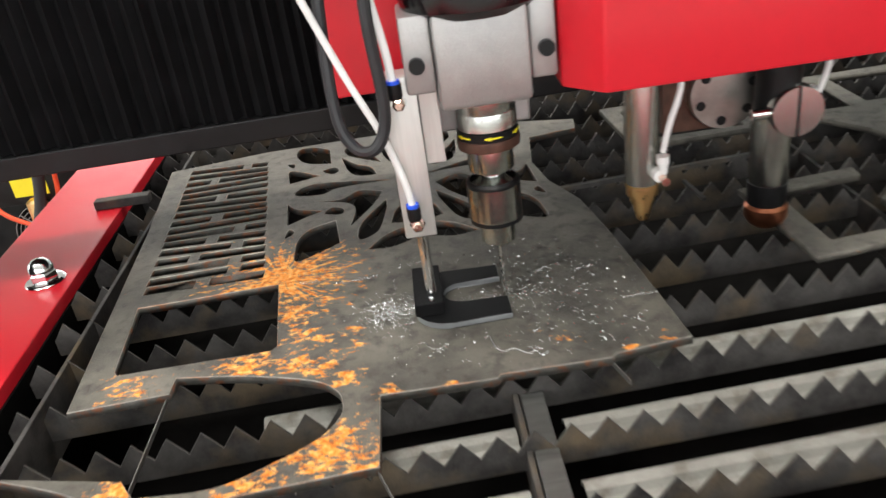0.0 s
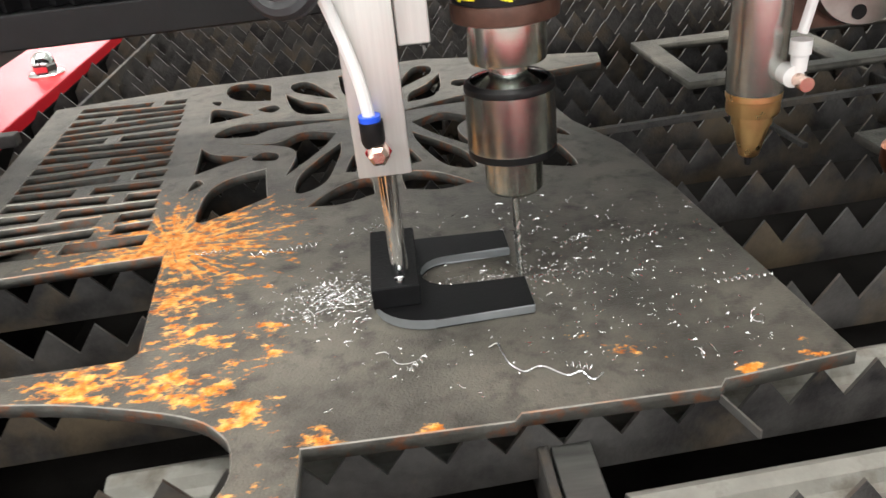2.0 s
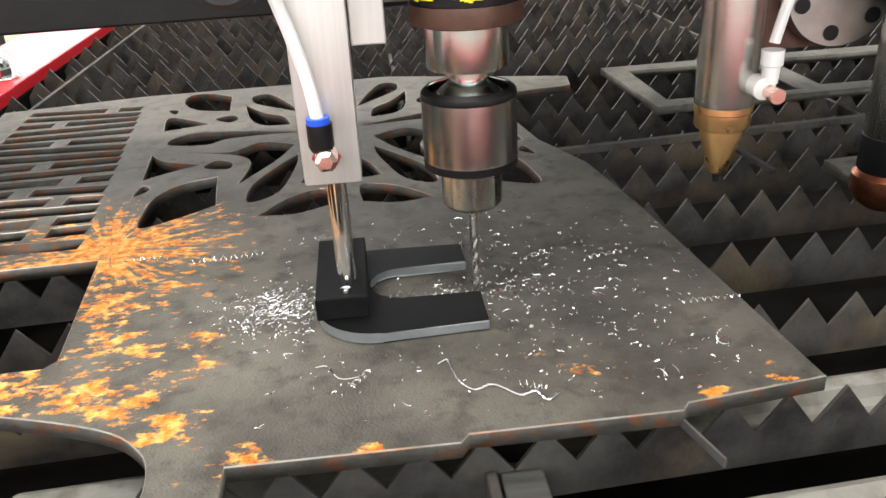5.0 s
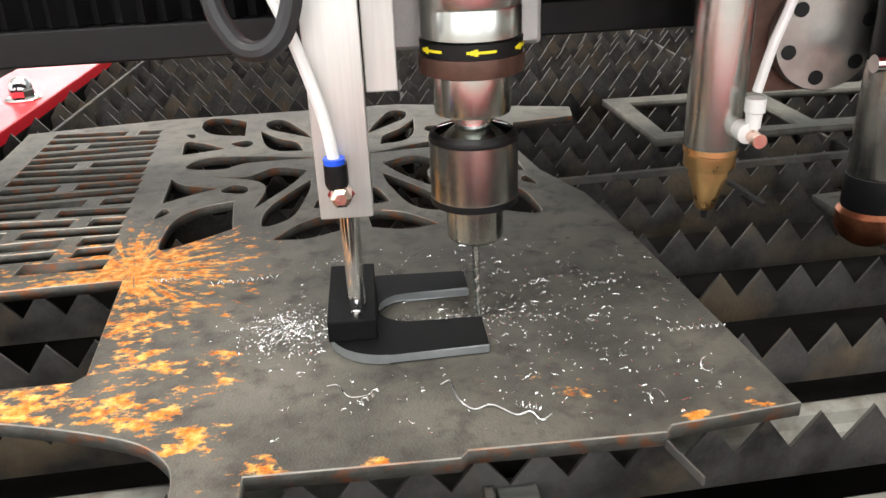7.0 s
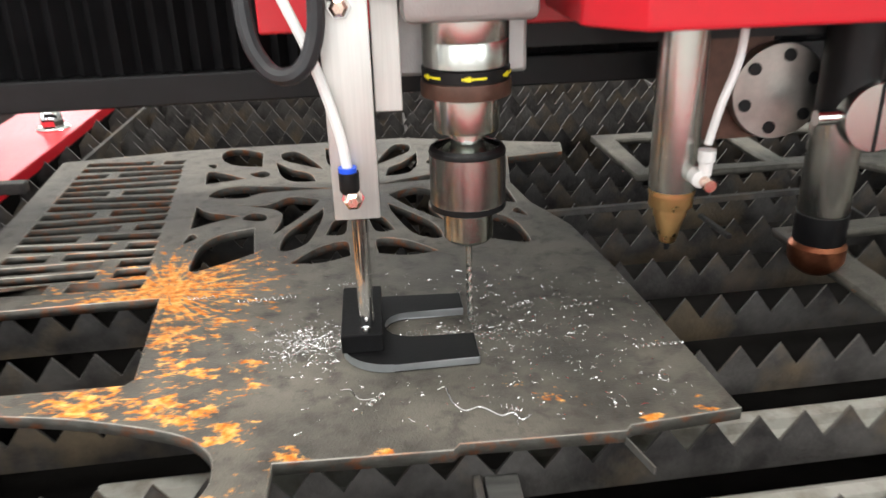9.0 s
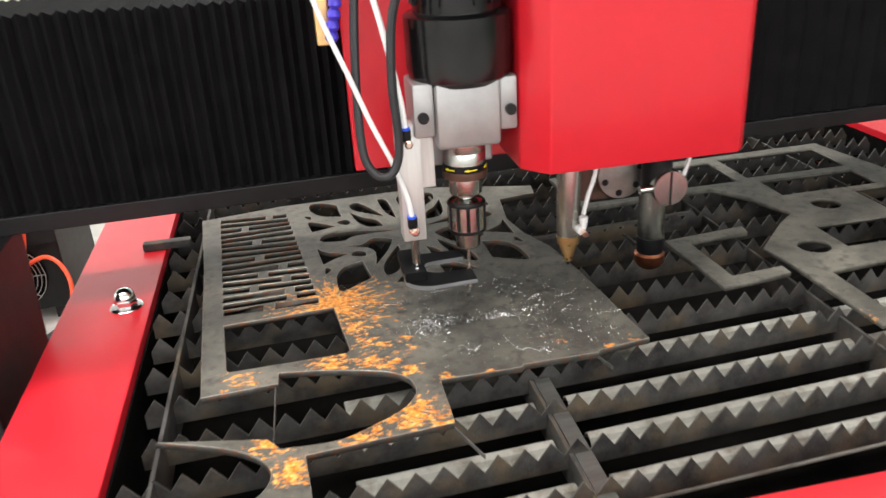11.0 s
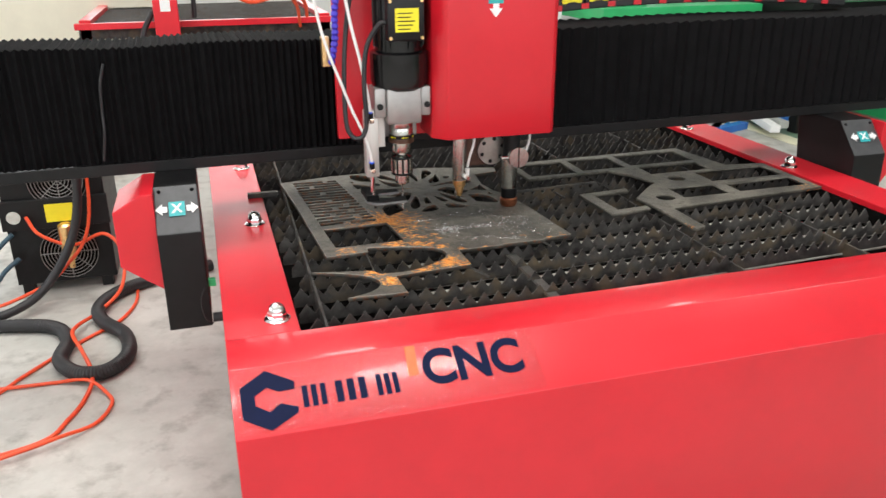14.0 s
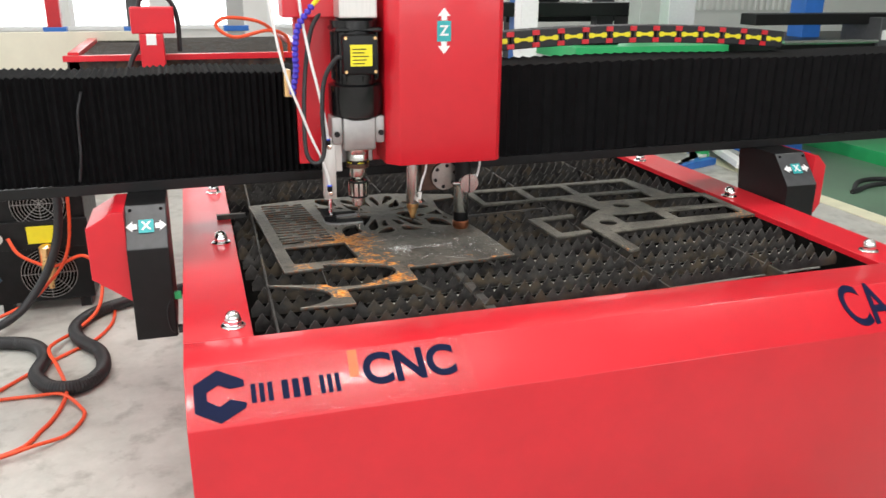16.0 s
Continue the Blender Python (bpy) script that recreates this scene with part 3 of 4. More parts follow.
sheet = flat_cut("cut_plate", [outer] + holes, -0.010, 0.0)
sheet.normal_update()
rim = [e for e in sheet.edges if len(e.link_faces) == 2 and abs(e.link_faces[0].normal.z - e.link_faces[1].normal.z) > 0.5 and e.verts[0].co.z > -0.001]
bmesh.ops.bevel(sheet, geom=rim, offset=0.0007, segments=1, affect="EDGES", profile=0.5)
plate = tagged(part("cut_plate", sheet, [PLATE, EDGE, RIMGLINT]), "grey hot-rolled steel plate with cut-out ornament and orange rust", "steel plate")

for p in plate.data.polygons:
    p.material_index = 0 if abs(p.normal.z) > 0.95 else 1 if abs(p.normal.z) < 0.2 else 2

# ---- scrap plates on the far side ----
rect = lambda x0, x1, y0, y1: [(x0, y0), (x1, y0), (x1, y1), (x0, y1)]
circ = lambda x, y, r: arc(x, y, r, r, 0, 345, 23)
frame_out = [(1.128, 0.272), (1.165, 0.285), (1.165, 0.452), (1.74, 0.50), (1.74, 0.80), (1.60, 0.82), (1.56, 1.08), (0.86, 1.06), (0.87, 0.86), (1.17, 0.875), (1.22, 0.80), (1.25, 0.70), (1.20, 0.66), (1.11, 0.57), (1.12, 0.5)]
frame_holes = [rect(1.255, 1.42, 0.53, 0.63), rect(1.46, 1.715, 0.535, 0.63), rect(1.44, 1.715, 0.658, 0.775), circ(1.20, 0.55, 0.03), circ(1.345, 0.725, 0.03), rect(0.89, 1.06, 0.887, 1.033), rect(1.087, 1.25, 0.90, 1.038), rect(1.277, 1.53, 0.912, 1.048), rect(1.29, 1.52, 0.792, 0.885)]
tagged(part("frame_offcut", flat_cut("frame_offcut", [frame_out] + frame_holes, -0.010, -0.001), OFFCUT), "grey steel offcut frame with square and round openings", "steel plate")
tagged(part("bracket_offcut", flat_cut("bracket_offcut", [[(0.955, 0.655), (1.125, 0.672), (1.122, 0.645), (0.995, 0.632), (1.0, 0.485), (1.10, 0.495), (1.10, 0.468), (0.968, 0.452)]], -0.010, -0.001), OFFCUT), "narrow grey steel offcut bracket", "steel plate")

# ---- gantry ----
GY = 0.70
gantry = empty("gantry", "black gantry beam with bellows covers and two end towers", "gantry")
YAW = pose(0.6, GY, 0, 0, 0, 2.0) @ pose(-0.6, -GY, 0)


def gpart(name, bm, m, label="", smooth=False, parent=None):
    return part(name, moved(bm, YAW), m, parent or gantry, label, smooth)


gpart("beam", bx(-0.5, 2.3, GY + 0.05, GY + 0.26, 0.18, 0.47), BLACK)
gpart("lower_bar", bx(-1.3, 3.1, GY, GY + 0.06, 0.157, 0.188, 0.002), BLACK, "black steel bar under the bellows")
pleat = []
px, k = -1.3, 0
while px < 3.1:
    pleat.append((px, GY + (0.003 if k % 2 else 0.015) + 0.003 * math.sin(k * 0.9), 0.494 + (0.005 if k % 2 else -0.003) + 0.003 * math.sin(k * 0.11)))
    px += (0.0095 if px < 0.6 else 0.021) * (1 + 0.15 * math.sin(k * 1.3))
    k += 1
bel = bmesh.new()
bot = [bel.verts.new((x, y, 0.189)) for x, y, z in pleat]
top = [bel.verts.new((x, y + 0.004, z)) for x, y, z in pleat]
back = [bel.verts.new((x, GY + 0.25, z)) for x, y, z in pleat]
for i in range(len(pleat) - 1):
    bel.faces.new((bot[i], bot[i + 1], top[i + 1], top[i]))
    bel.faces.new((top[i], top[i + 1], back[i + 1], back[i]))
gpart("bellows", bel, BELLOW, "pleated black cloth bellows")

gpart("crease", sweep([(-0.385, GY + 0.004, 0.455), (-0.40, GY - 0.001, 0.40), (-0.405, GY + 0.003, 0.33), (-0.408, GY - 0.002, 0.27), (-0.42, GY + 0.003, 0.20)], 0.0038, 8), RUBBER, "scuffed grey crease in the cloth", True)

for side in (-1, 1):
    if side < 0:
        x0, x1, yf = -0.296, -0.186, 0.43
    else:
        x0, x1, yf = 1.955, 2.085, 0.54
    prof = [(yf + 0.09, 0.157), (yf, 0.055), (yf, -0.215), (yf + 0.25, -0.215), (yf + 0.3, 0.157)]
    tower = part("end_tower", prism(prof, x0, x1, "x", 0.003), [BLACK, GREYP], gantry, "black gantry end tower with an axis label")
    for p in tower.data.polygons:
        if p.normal.y < -0.3 and p.normal.z > 0.3:
            p.material_index = 1
    if side < 0:
        sensor = part("limit_sensor", bx(x1 + 0.001, x1 + 0.02, 0.44, 0.456, -0.105, -0.085, 0.001), GREENP, tower, "small green proximity sensor")
        part("sensor_lead", sweep([(x1 + 0.004, 0.446, -0.095), (x1 - 0.012, 0.426, -0.105), (x1 - 0.022, 0.427, -0.14), (x1 - 0.016, 0.427, -0.19), (x1 + 0.002, 0.435, -0.21)], 0.0022, 6), RUBBER, sensor, "thin black lead", True)
        part("roller", lathe([(0.012, 0), (0.013, 0.002), (0.013, 0.03)], x1 + 0.002, 0.45, 20, axis="x", z=-0.2), RUBBER, tower, "black guide roller", True)
    for sx in (x0 + 0.014, x1 - 0.014):
        part("tower_screw", lathe([(0.005, 0), (0.004, -0.004)], sx, yf + 0.08, 12, axis="y", z=0.146), BLACKM, tower)
    xs = x0 if side < 0 else x1
    fw = 0.1 if side < 0 else 0.055
    fin = [(xs, 0.155), (xs + side * fw * 0.3, 0.155), (xs + side * fw, 0.115), (xs + side * fw, -0.032), (xs, -0.108)]
    part("fin", prism(fin, yf + 0.03, yf + 0.24, "y", 0.002), RED, tower, "red cover fin")
    mid, tilt = Vector(((x0 + x1) / 2, yf + 0.045, 0.106)), 48.6
    face = pose(mid.x, mid.y - 0.0022, mid.z + 0.0022, tilt, 0, 0)
    part("axis_label", moved(bx(-0.02, 0.02, -0.02, 0.02, 0, 0.0008), face), TEAL, tower, "teal axis label")
    part("axis_letter", moved(letters("X", 0.034, 0.0006, 0.001), face @ pose(0, 0, 0.0015)), WHITE, tower)
    for s in (-1, 1):
        pts = [(s * 0.024, 0.008), (s * 0.036, 0.008), (s * 0.036, 0.016), (s * 0.054, 0), (s * 0.036, -0.016), (s * 0.036, -0.008), (s * 0.024, -0.008)]
        part("arrow", moved(prism(pts, 0, 0.001, "z"), face), WHITE, tower)

# ---- carriage with its tools ----
carriage = empty("tool_carriage", "red tool carriage with drill, plasma torch and flame torch", "carriage")
boxp = [(0.674, 0.64), (0.674, 0.425), (0.708, 0.385), (1.0, 0.385), (1.015, 0.40), (1.015, 0.64)]
part("cover_box", prism(boxp, 0.255, 1.05, "z", 0.004), RED, carriage, "large red sheet metal cover", True)
part("side_plate", bx(0.443, 0.70, 0.54, 0.565, 0.243, 0.66, 0.002), RED, carriage, "red back plate beside the drill")
part("upper_plate", bx(0.41, 0.70, 0.50, 0.60, 0.66, 1.05, 0.003), RED, carriage)
part("slide_block", bx(0.50, 0.98, 0.565, 0.70, 0.22, 0.60), BLACK, carriage)

AX, AY = 0.600, 0.467
drill = part("drill_slide", bx(0.548, 0.652, 0.50, 0.54, 0.20, 0.60, 0.003), ALU, carriage, "aluminium slide of the drill")
part("gearbox", bx(0.553, 0.645, 0.415, 0.505, 0.250, 0.345, 0.006), ALU, drill, "cast aluminium gearbox", True)
for x0, x1 in ((0.522, 0.552), (0.646, 0.672)):
    part("flange", bx(x0, x1, 0.425, 0.50, 0.268, 0.345, 0.004), ALU, drill, "", True)
for x in (0.535, 0.661):
    part("cap_screw", lathe([(0.008, 0), (0.008, 0.006)], x, 0.4185, 18, axis="y", z=0.298), BLACK, drill)
part("motor_cap", lathe([(0.062, 0.336), (0.073, 0.345), (0.076, 0.36), (0.076, 0.43), (0.07, 0.434)], AX, AY + 0.005, 36), GLOSSBLACK, drill, "glossy black motor end cap", True)
part("motor", lathe([(0.062, 0.434), (0.062, 0.58), (0.066, 0.582), (0.066, 0.605), (0.05, 0.61)], AX, AY + 0.005, 36), GLOSSBLACK, drill, "black finned motor", True)
part("terminal_box", bx(0.553, 0.648, 0.385, 0.42, 0.465, 0.57, 0.006), BLACK, drill, "black motor terminal box", True)
part("rating_label", bx(0.572, 0.632, 0.3835, 0.386, 0.488, 0.545), YELLOW, drill, "yellow rating label")
for i in range(5):
    part("label_print", bx(0.578, 0.61 + 0.012 * ((i * 7) % 3) / 2, 0.3828, 0.3836, 0.494 + 0.0095 * i, 0.4965 + 0.0095 * i), BLACK, drill)
for x in (0.56, 0.641):
    for z in (0.473, 0.562):
        part("box_screw", lathe([(0.005, 0), (0.004, -0.003)], x, 0.385, 10, axis="y", z=z), BRASS, drill)
part("motor_flange", bx(0.538, 0.668, 0.41, 0.54, 0.575, 0.588, 0.005), GLOSSBLACK, drill, "square black motor flange")
for k in range(16):
    a = radians(k * 22.5)
    part("cooling_fin", moved(bx(-0.0015, 0.0015, 0.061, 0.066, 0.445, 0.574), pose(AX, AY + 0.005, 0, 0, 0, k * 22.5 + 11)), GLOSSBLACK, drill)
part("motor_head", bx(0.55, 0.655, 0.415, 0.53, 0.612, 0.80, 0.004), ALUB, drill, "pale motor housing")
part("spindle_body", lathe([(0.030, 0.213), (0.032, 0.215), (0.032, 0.232), (0.0315, 0.233), (0.032, 0.234), (0.032, 0.256)], AX, AY, 48), STEEL, drill, "polished spindle housing", True)
part("arrow_ring", lathe([(0.0325, 0.2045), (0.0328, 0.2135)], AX, AY, 48), BLACK, drill, "black ring with yellow arrows", True)
for a0 in (-100, -40, -160):
    for k in range(8):
        a = radians(a0 + k * 4)
        part("arrow_mark", moved(bx(-0.0012, 0.0012, -0.0003, 0.0003, -0.0008 - (0.0018 if k < 3 else 0) * k / 3, 0.0008 + (0.0018 if k < 3 else 0) * k / 3), pose(AX + 0.0329 * math.cos(a), AY + 0.0329 * math.sin(a), 0.209, 0, 0, math.degrees(a) + 90)), YELLOW, drill)
part("collar", lathe([(0.029, 0.1915), (0.0335, 0.193), (0.034, 0.2), (0.0335, 0.2042)], AX, AY, 48), COLLAR, drill, "brown rubber collar", True)

chuck = part("chuck", lathe([(0.014, 0.160), (0.014, 0.165), (0.0245, 0.166), (0.025, 0.168), (0.025, 0.1915)], 0, 0, 48), CHUCKM, drill, "ground steel chuck shank", True, pose(AX, AY, 0))
part("chuck_neck", lathe([(0.011, 0.152), (0.011, 0.161)], 0, 0, 32), CHROME, chuck, smooth=True)
part("top_ring", lathe([(0.0295, 0.1475), (0.0298, 0.1485), (0.0293, 0.1512), (0.0265, 0.1535)], 0, 0, 48), BLACK, chuck, "black chuck ring", True)
part("top_cone", lathe([(0.026, 0.1532), (0.014, 0.1572), (0.0115, 0.158)], 0, 0, 48), CHROME, chuck, "bright chuck cone", True)
ch = bmesh.new()
NF = 96
rings = []
for z in (0.109, 0.1096, 0.1465, 0.1475):
    ring = []
    for k in range(NF):
        a = 2 * math.pi * k / NF
        groove = 0.0022 if (k % 8 in (0, 1) and 0.1092 < z < 0.147) else 0.0
        r = 0.0295 - groove
        ring.append(ch.verts.new((r * math.cos(a), r * math.sin(a), z)))
    rings.append(ring)
for a, b in zip(rings, rings[1:]):
    for k in range(NF):
        ch.faces.new((a[k], a[(k + 1) % NF], b[(k + 1) % NF], b[k])).material_index = int(k % 8 in (7, 0, 1) and a is rings[1])
ch.faces.new(rings[0][::-1])
ch.faces.new(rings[-1])
part("chuck_sleeve", ch, [CHUCKM, BLACK], chuck, "fluted steel chuck sleeve", True)
part("bottom_ring", lathe([(0.024, 0.1015), (0.0295, 0.104), (0.0298, 0.109)], 0, 0, 48), BLACK, chuck, "black chuck ring", True)
part("chuck_nose", lathe([(0.009, 0.072), (0.0175, 0.0765), (0.0195, 0.079), (0.0195, 0.1015)], 0, 0, 48), CHUCKM, chuck, smooth=True)
bit = bmesh.new()
N = 60
rr = []
for i in range(N + 1):
    z = -0.002 + 0.078 * i / N
    tw = z * 330
    rad = 0.0027 * min(1, (i + 0.3) / 3)
    ring = []
    for k in range(12):
        a = 2 * math.pi * k / 12
        rc = rad * (1 - (0.42 if z < 0.052 else 0) * max(0, math.cos(2 * (a - tw)) - 0.2))
        ring.append(bit.verts.new((rc * math.cos(a), rc * math.sin(a), z)))
    rr.append(ring)
for a, b in zip(rr, rr[1:]):
    for k in range(12):
        bit.faces.new((a[k], a[(k + 1) % 12], b[(k + 1) % 12], b[k]))
bit.faces.new(rr[0][::-1])
part("drill_bit", bit, STEEL, chuck, "twist drill bit", True)

part("clamp_cylinder", bx(0.497, 0.531, 0.438, 0.472, 0.108, 0.285, 0.0015), ALUB, drill, "pale aluminium clamp cylinder", True)
part("clamp_bar", bx(0.532, 0.552, 0.452, 0.49, 0.185, 0.33, 0.001), ALUB, drill)
for z in (0.128, 0.262):
    part("fitting_hex", lathe([(0.0085, 0), (0.0085, -0.008)], 0.512, 0.4375, 6, axis="y", z=z), CHROME, drill)
    part("fitting_nut", lathe([(0.0065, -0.008), (0.0065, -0.016), (0.004, -0.018)], 0.512, 0.4375, 6, axis="y", z=z), PLUG, drill)
    part("elbow", lathe([(0.006, 0.004), (0.0074, 0.007), (0.0074, 0.02)], 0.51, 0.4305, 20, z=z), BLACK, drill, "", True)
    part("release_ring", lathe([(0.0066, 0.02), (0.0068, 0.0235)], 0.5095, 0.4305, 20, z=z), BLUE, drill, "blue push-in ring")

foot = part("clamp_rod", lathe([(0.0062, 0.0235), (0.0062, 0.24)], 0.5145, 0.455, 24), CHROME, carriage, "chromed clamp rod", True)
part("foot_block", bx(0.4935, 0.527, 0.435, 0.524, 0.0078, 0.0235, 0.001), BLACKM, foot)
fk = [(0.602, 0.417), (0.602, 0.456), (0.548, 0.456)] + arc(0.548, 0.478, 0.021, 0.022, 270, 90, 8) + [(0.598, 0.50), (0.598, 0.531), (0.53, 0.534), (0.497, 0.528), (0.494, 0.46)] + arc(0.534, 0.450, 0.040, 0.036, 180, 270, 10)
fork = part("fork", prism(fk, 0.0006, 0.0078, "z", 0.0012), [FORKTOP, FORKEDGE], foot, "black hold-down fork with bare steel edges")
for p in fork.data.polygons:
    p.material_index = 0 if abs(p.normal.z) > 0.5 else 1
part("foot_screw", lathe([(0.0035, 0.0235), (0.0035, 0.0265), (0.002, 0.027)], 0.5135, 0.4415, 14), CHROME, foot, smooth=True)

torch = part("plasma_torch", lathe([(0.0185, 0.117), (0.019, 0.120), (0.019, 0.30)], 0.768, 0.477, 40), STEEL, carriage, "polished plasma torch tube", True)
part("nozzle_nut", lathe([(0.0135, 0.094), (0.0138, 0.1005), (0.0168, 0.1015), (0.0178, 0.103), (0.0178, 0.112), (0.0186, 0.113), (0.0186, 0.117)], 0.768, 0.477, 32), BRASS, torch, "brass nozzle nut", True)
part("nozzle", lathe([(0.0058, 0.070), (0.0068, 0.071), (0.0118, 0.091), (0.012, 0.094)], 0.768, 0.477, 32), BRASS, torch, "brass nozzle cone", True)
part("tip", lathe([(0.0022, 0.063), (0.0028, 0.070)], 0.768, 0.477, 14), BLACK, torch)
part("torch_fitting", lathe([(0.006, 0), (0.007, -0.004), (0.007, -0.015)], 0.779, 0.462, 18, axis="y", z=0.133), WHITEP, torch, "", True)
part("torch_elbow", lathe([(0.005, 0.136), (0.0055, 0.146), (0.0068, 0.147), (0.0068, 0.156)], 0.783, 0.45, 18), WHITEP, torch, "white push-in elbow", True)
part("torch_screw", lathe([(0.0045, 0), (0.0048, -0.012)], 0.782, 0.447, 12, axis="y", z=0.131), PLUG, torch)
part("torch_hose", sweep([(0.783, 0.45, 0.16), (0.79, 0.45, 0.19), (0.803, 0.455, 0.225), (0.812, 0.47, 0.27)], 0.0033), WHITEP, torch, "translucent white hose", True)

flame = part("flame_torch", lathe([(0.0225, 0.055), (0.0235, 0.058), (0.0235, 0.15)], 0.95, 0.557, 36), STEEL, carriage, "steel flame torch tube", True)
part("sleeve", lathe([(0.0228, 0.026), (0.024, 0.028), (0.024, 0.055)], 0.95, 0.557, 36), BLACK, flame, smooth=True)
part("copper_ring", lathe([(0.014, -0.006), (0.022, 0.0), (0.0265, 0.008), (0.0265, 0.022), (0.0235, 0.026)], 0.95, 0.557, 36), COPPER, flame, "heat-stained copper ring", True)
part("upper_barrel", lathe([(0.026, 0.15), (0.026, 0.27)], 0.955, 0.557, 32), BLACK, flame, smooth=True)
part("clamp_knob", lathe([(0.03, -0.012), (0.031, -0.010), (0.031, 0.01)], 0.966, 0.535, 36, axis="y", z=0.153), STEEL, flame, "round steel clamp knob", True)
part("knob_slot", bx(0.964, 0.9675, 0.5225, 0.524, 0.123, 0.183), BLACK, flame)
part("knob_pin", lathe([(0.007, 0), (0.007, 0.03)], 0.915, 0.535, 16, axis="x", z=0.153), CHROME, flame, smooth=True)
fl = part("flange_disc", lathe([(0.044, 0), (0.045, 0.002), (0.045, 0.012)], 0.905, 0.585, 44, axis="y", z=0.166), FLANGE, carriage, "round steel flange with bolt holes", True)
for a in (20, 80, 140, 200, 260, 320):
    part("bolt_hole", lathe([(0.006, 0), (0.006, -0.001)], 0.905 + 0.034 * math.cos(radians(a)), 0.5848, 18, axis="y", z=0.166 + 0.034 * math.sin(radians(a))), BLACK, fl)
part("mount_block", bx(0.83, 0.90, 0.598, 0.64, 0.12, 0.3), COLLAR, carriage, "brown mounting block")
part("cord", sweep([(0.985, 0.54, 0.27), (0.998, 0.53, 0.24), (1.0, 0.53, 0.205), (0.99, 0.53, 0.17), (0.985, 0.53, 0.165), (0.982, 0.53, 0.18)], 0.0035), WHITEP, carriage, "white cord loop", True)

part("air_hose", sweep([(0.5095, 0.4305, 0.15), (0.505, 0.43, 0.18), (0.49, 0.435, 0.23), (0.465, 0.44, 0.29), (0.44, 0.44, 0.36), (0.405, 0.44, 0.46), (0.38, 0.44, 0.58), (0.36, 0.45, 0.75), (0.355, 0.46, 1.0)], 0.0038), WHITEP, drill, "white air hose", True)
part("air_hose", sweep([(0.5095, 0.4305, 0.285), (0.505, 0.43, 0.33), (0.49, 0.44, 0.42), (0.47, 0.45, 0.52), (0.45, 0.46, 0.68), (0.44, 0.46, 1.0)], 0.0042), WHITEP, drill, "white air hose", True)
part("power_cable", sweep([(0.555, 0.41, 0.51), (0.535, 0.41, 0.505), (0.505, 0.42, 0.45), (0.495, 0.42, 0.36), (0.498, 0.42, 0.27), (0.492, 0.42, 0.235), (0.478, 0.42, 0.22), (0.46, 0.43, 0.225), (0.448, 0.44, 0.26), (0.45, 0.455, 0.36), (0.462, 0.47, 0.48), (0.485, 0.49, 0.58), (0.52, 0.51, 0.63)], 0.0062), RUBBER, drill, "black power cable loop", True)
part("hose_valve", bx(0.405, 0.425, 0.50, 0.53, 0.445, 0.52, 0.002), BRASS, carriage, "brass coolant valve")
for q in smooth_path([(0.425, 0.48, 0.46), (0.435, 0.47, 0.52), (0.435, 0.46, 0.58), (0.445, 0.45, 0.64), (0.48, 0.44, 0.69)], 4):
    part("hose_segment", lathe([(0.006, -0.007), (0.0095, -0.002), (0.0085, 0.005), (0.006, 0.008)], q.x, q.y, 14, z=q.z), PURPLE, carriage, "", True)
part("coolant_tip", sweep([(0.48, 0.44, 0.69), (0.488, 0.438, 0.70), (0.50, 0.435, 0.712)], 0.006), YELLOW, carriage)
part("axis_label", bx(0.815, 0.855, 0.3832, 0.3848, 0.60, 0.655), TEAL, carriage, "teal axis label with arrows")
part("axis_letter", moved(letters("Z", 0.038, 0.0006, 0.001), pose(0.835, 0.3825, 0.628, 90)), WHITE, carriage)
for s in (-1, 1):
    pts = [(0.827, 0.628 + s * 0.028), (0.827, 0.628 + s * 0.04), (0.817, 0.628 + s * 0.04), (0.835, 0.628 + s * 0.062), (0.853, 0.628 + s * 0.04), (0.843, 0.628 + s * 0.04), (0.843, 0.628 + s * 0.028)]
    part("axis_arrow", prism(pts, 0.3825, 0.3845, "y"), WHITE, carriage)


# ---- graphics on the front fascia ----
FY, FZ = -0.13, -0.012


def on_fascia(bm):
    """Takes a flat mesh drawn with x along the beam and y down the slant."""
    bmesh.ops.scale(bm, vec=(1, -1, 1), verts=bm.verts[:])
    return moved(bm, Matrix.Translation((0, FY, FZ)) @ Matrix.Rotation(math.atan2(0.081, 0.12), 4, "X"))


film = tagged(part("fascia_sticker", on_fascia(bx(-0.148, 0.46, 0.006, 0.138, 0.0004, 0.0009)), CLEAR), "clear glossy sticker on the red front fascia", "sticker")
mark = empty("printed_logo", "navy and orange printed logo on the red fascia", "logo")
hexa = [(-0.088, 0.012), (-0.036, 0.042), (-0.036, 0.058), (-0.066, 0.06), (-0.088, 0.048), (-0.112, 0.062), (-0.112, 0.082), (-0.088, 0.098), (-0.066, 0.084), (-0.034, 0.096), (-0.036, 0.108), (-0.088, 0.136), (-0.138, 0.106), (-0.138, 0.042)]
part("hexagon", on_fascia(prism(hexa, 0.0012, 0.0018, "z")), NAVY, mark)
for x0, x1, y0, y1 in ((-0.024, 0.028, 0.055, 0.1), (0.04, 0.108, 0.055, 0.1), (0.12, 0.17, 0.055, 0.1)):
    for k in range(3):
        w = (x1 - x0) / 3
        part("word_bar", on_fascia(bx(x0 + k * w, x0 + (k + 0.62) * w, y0, y1, 0.0012, 0.0018)), NAVY, mark)
part("orange_bar", on_fascia(prism([(0.19, 0.004), (0.211, 0.004), (0.207, 0.07), (0.186, 0.07)], 0.0012, 0.0018, "z")), ORPRINT, mark)
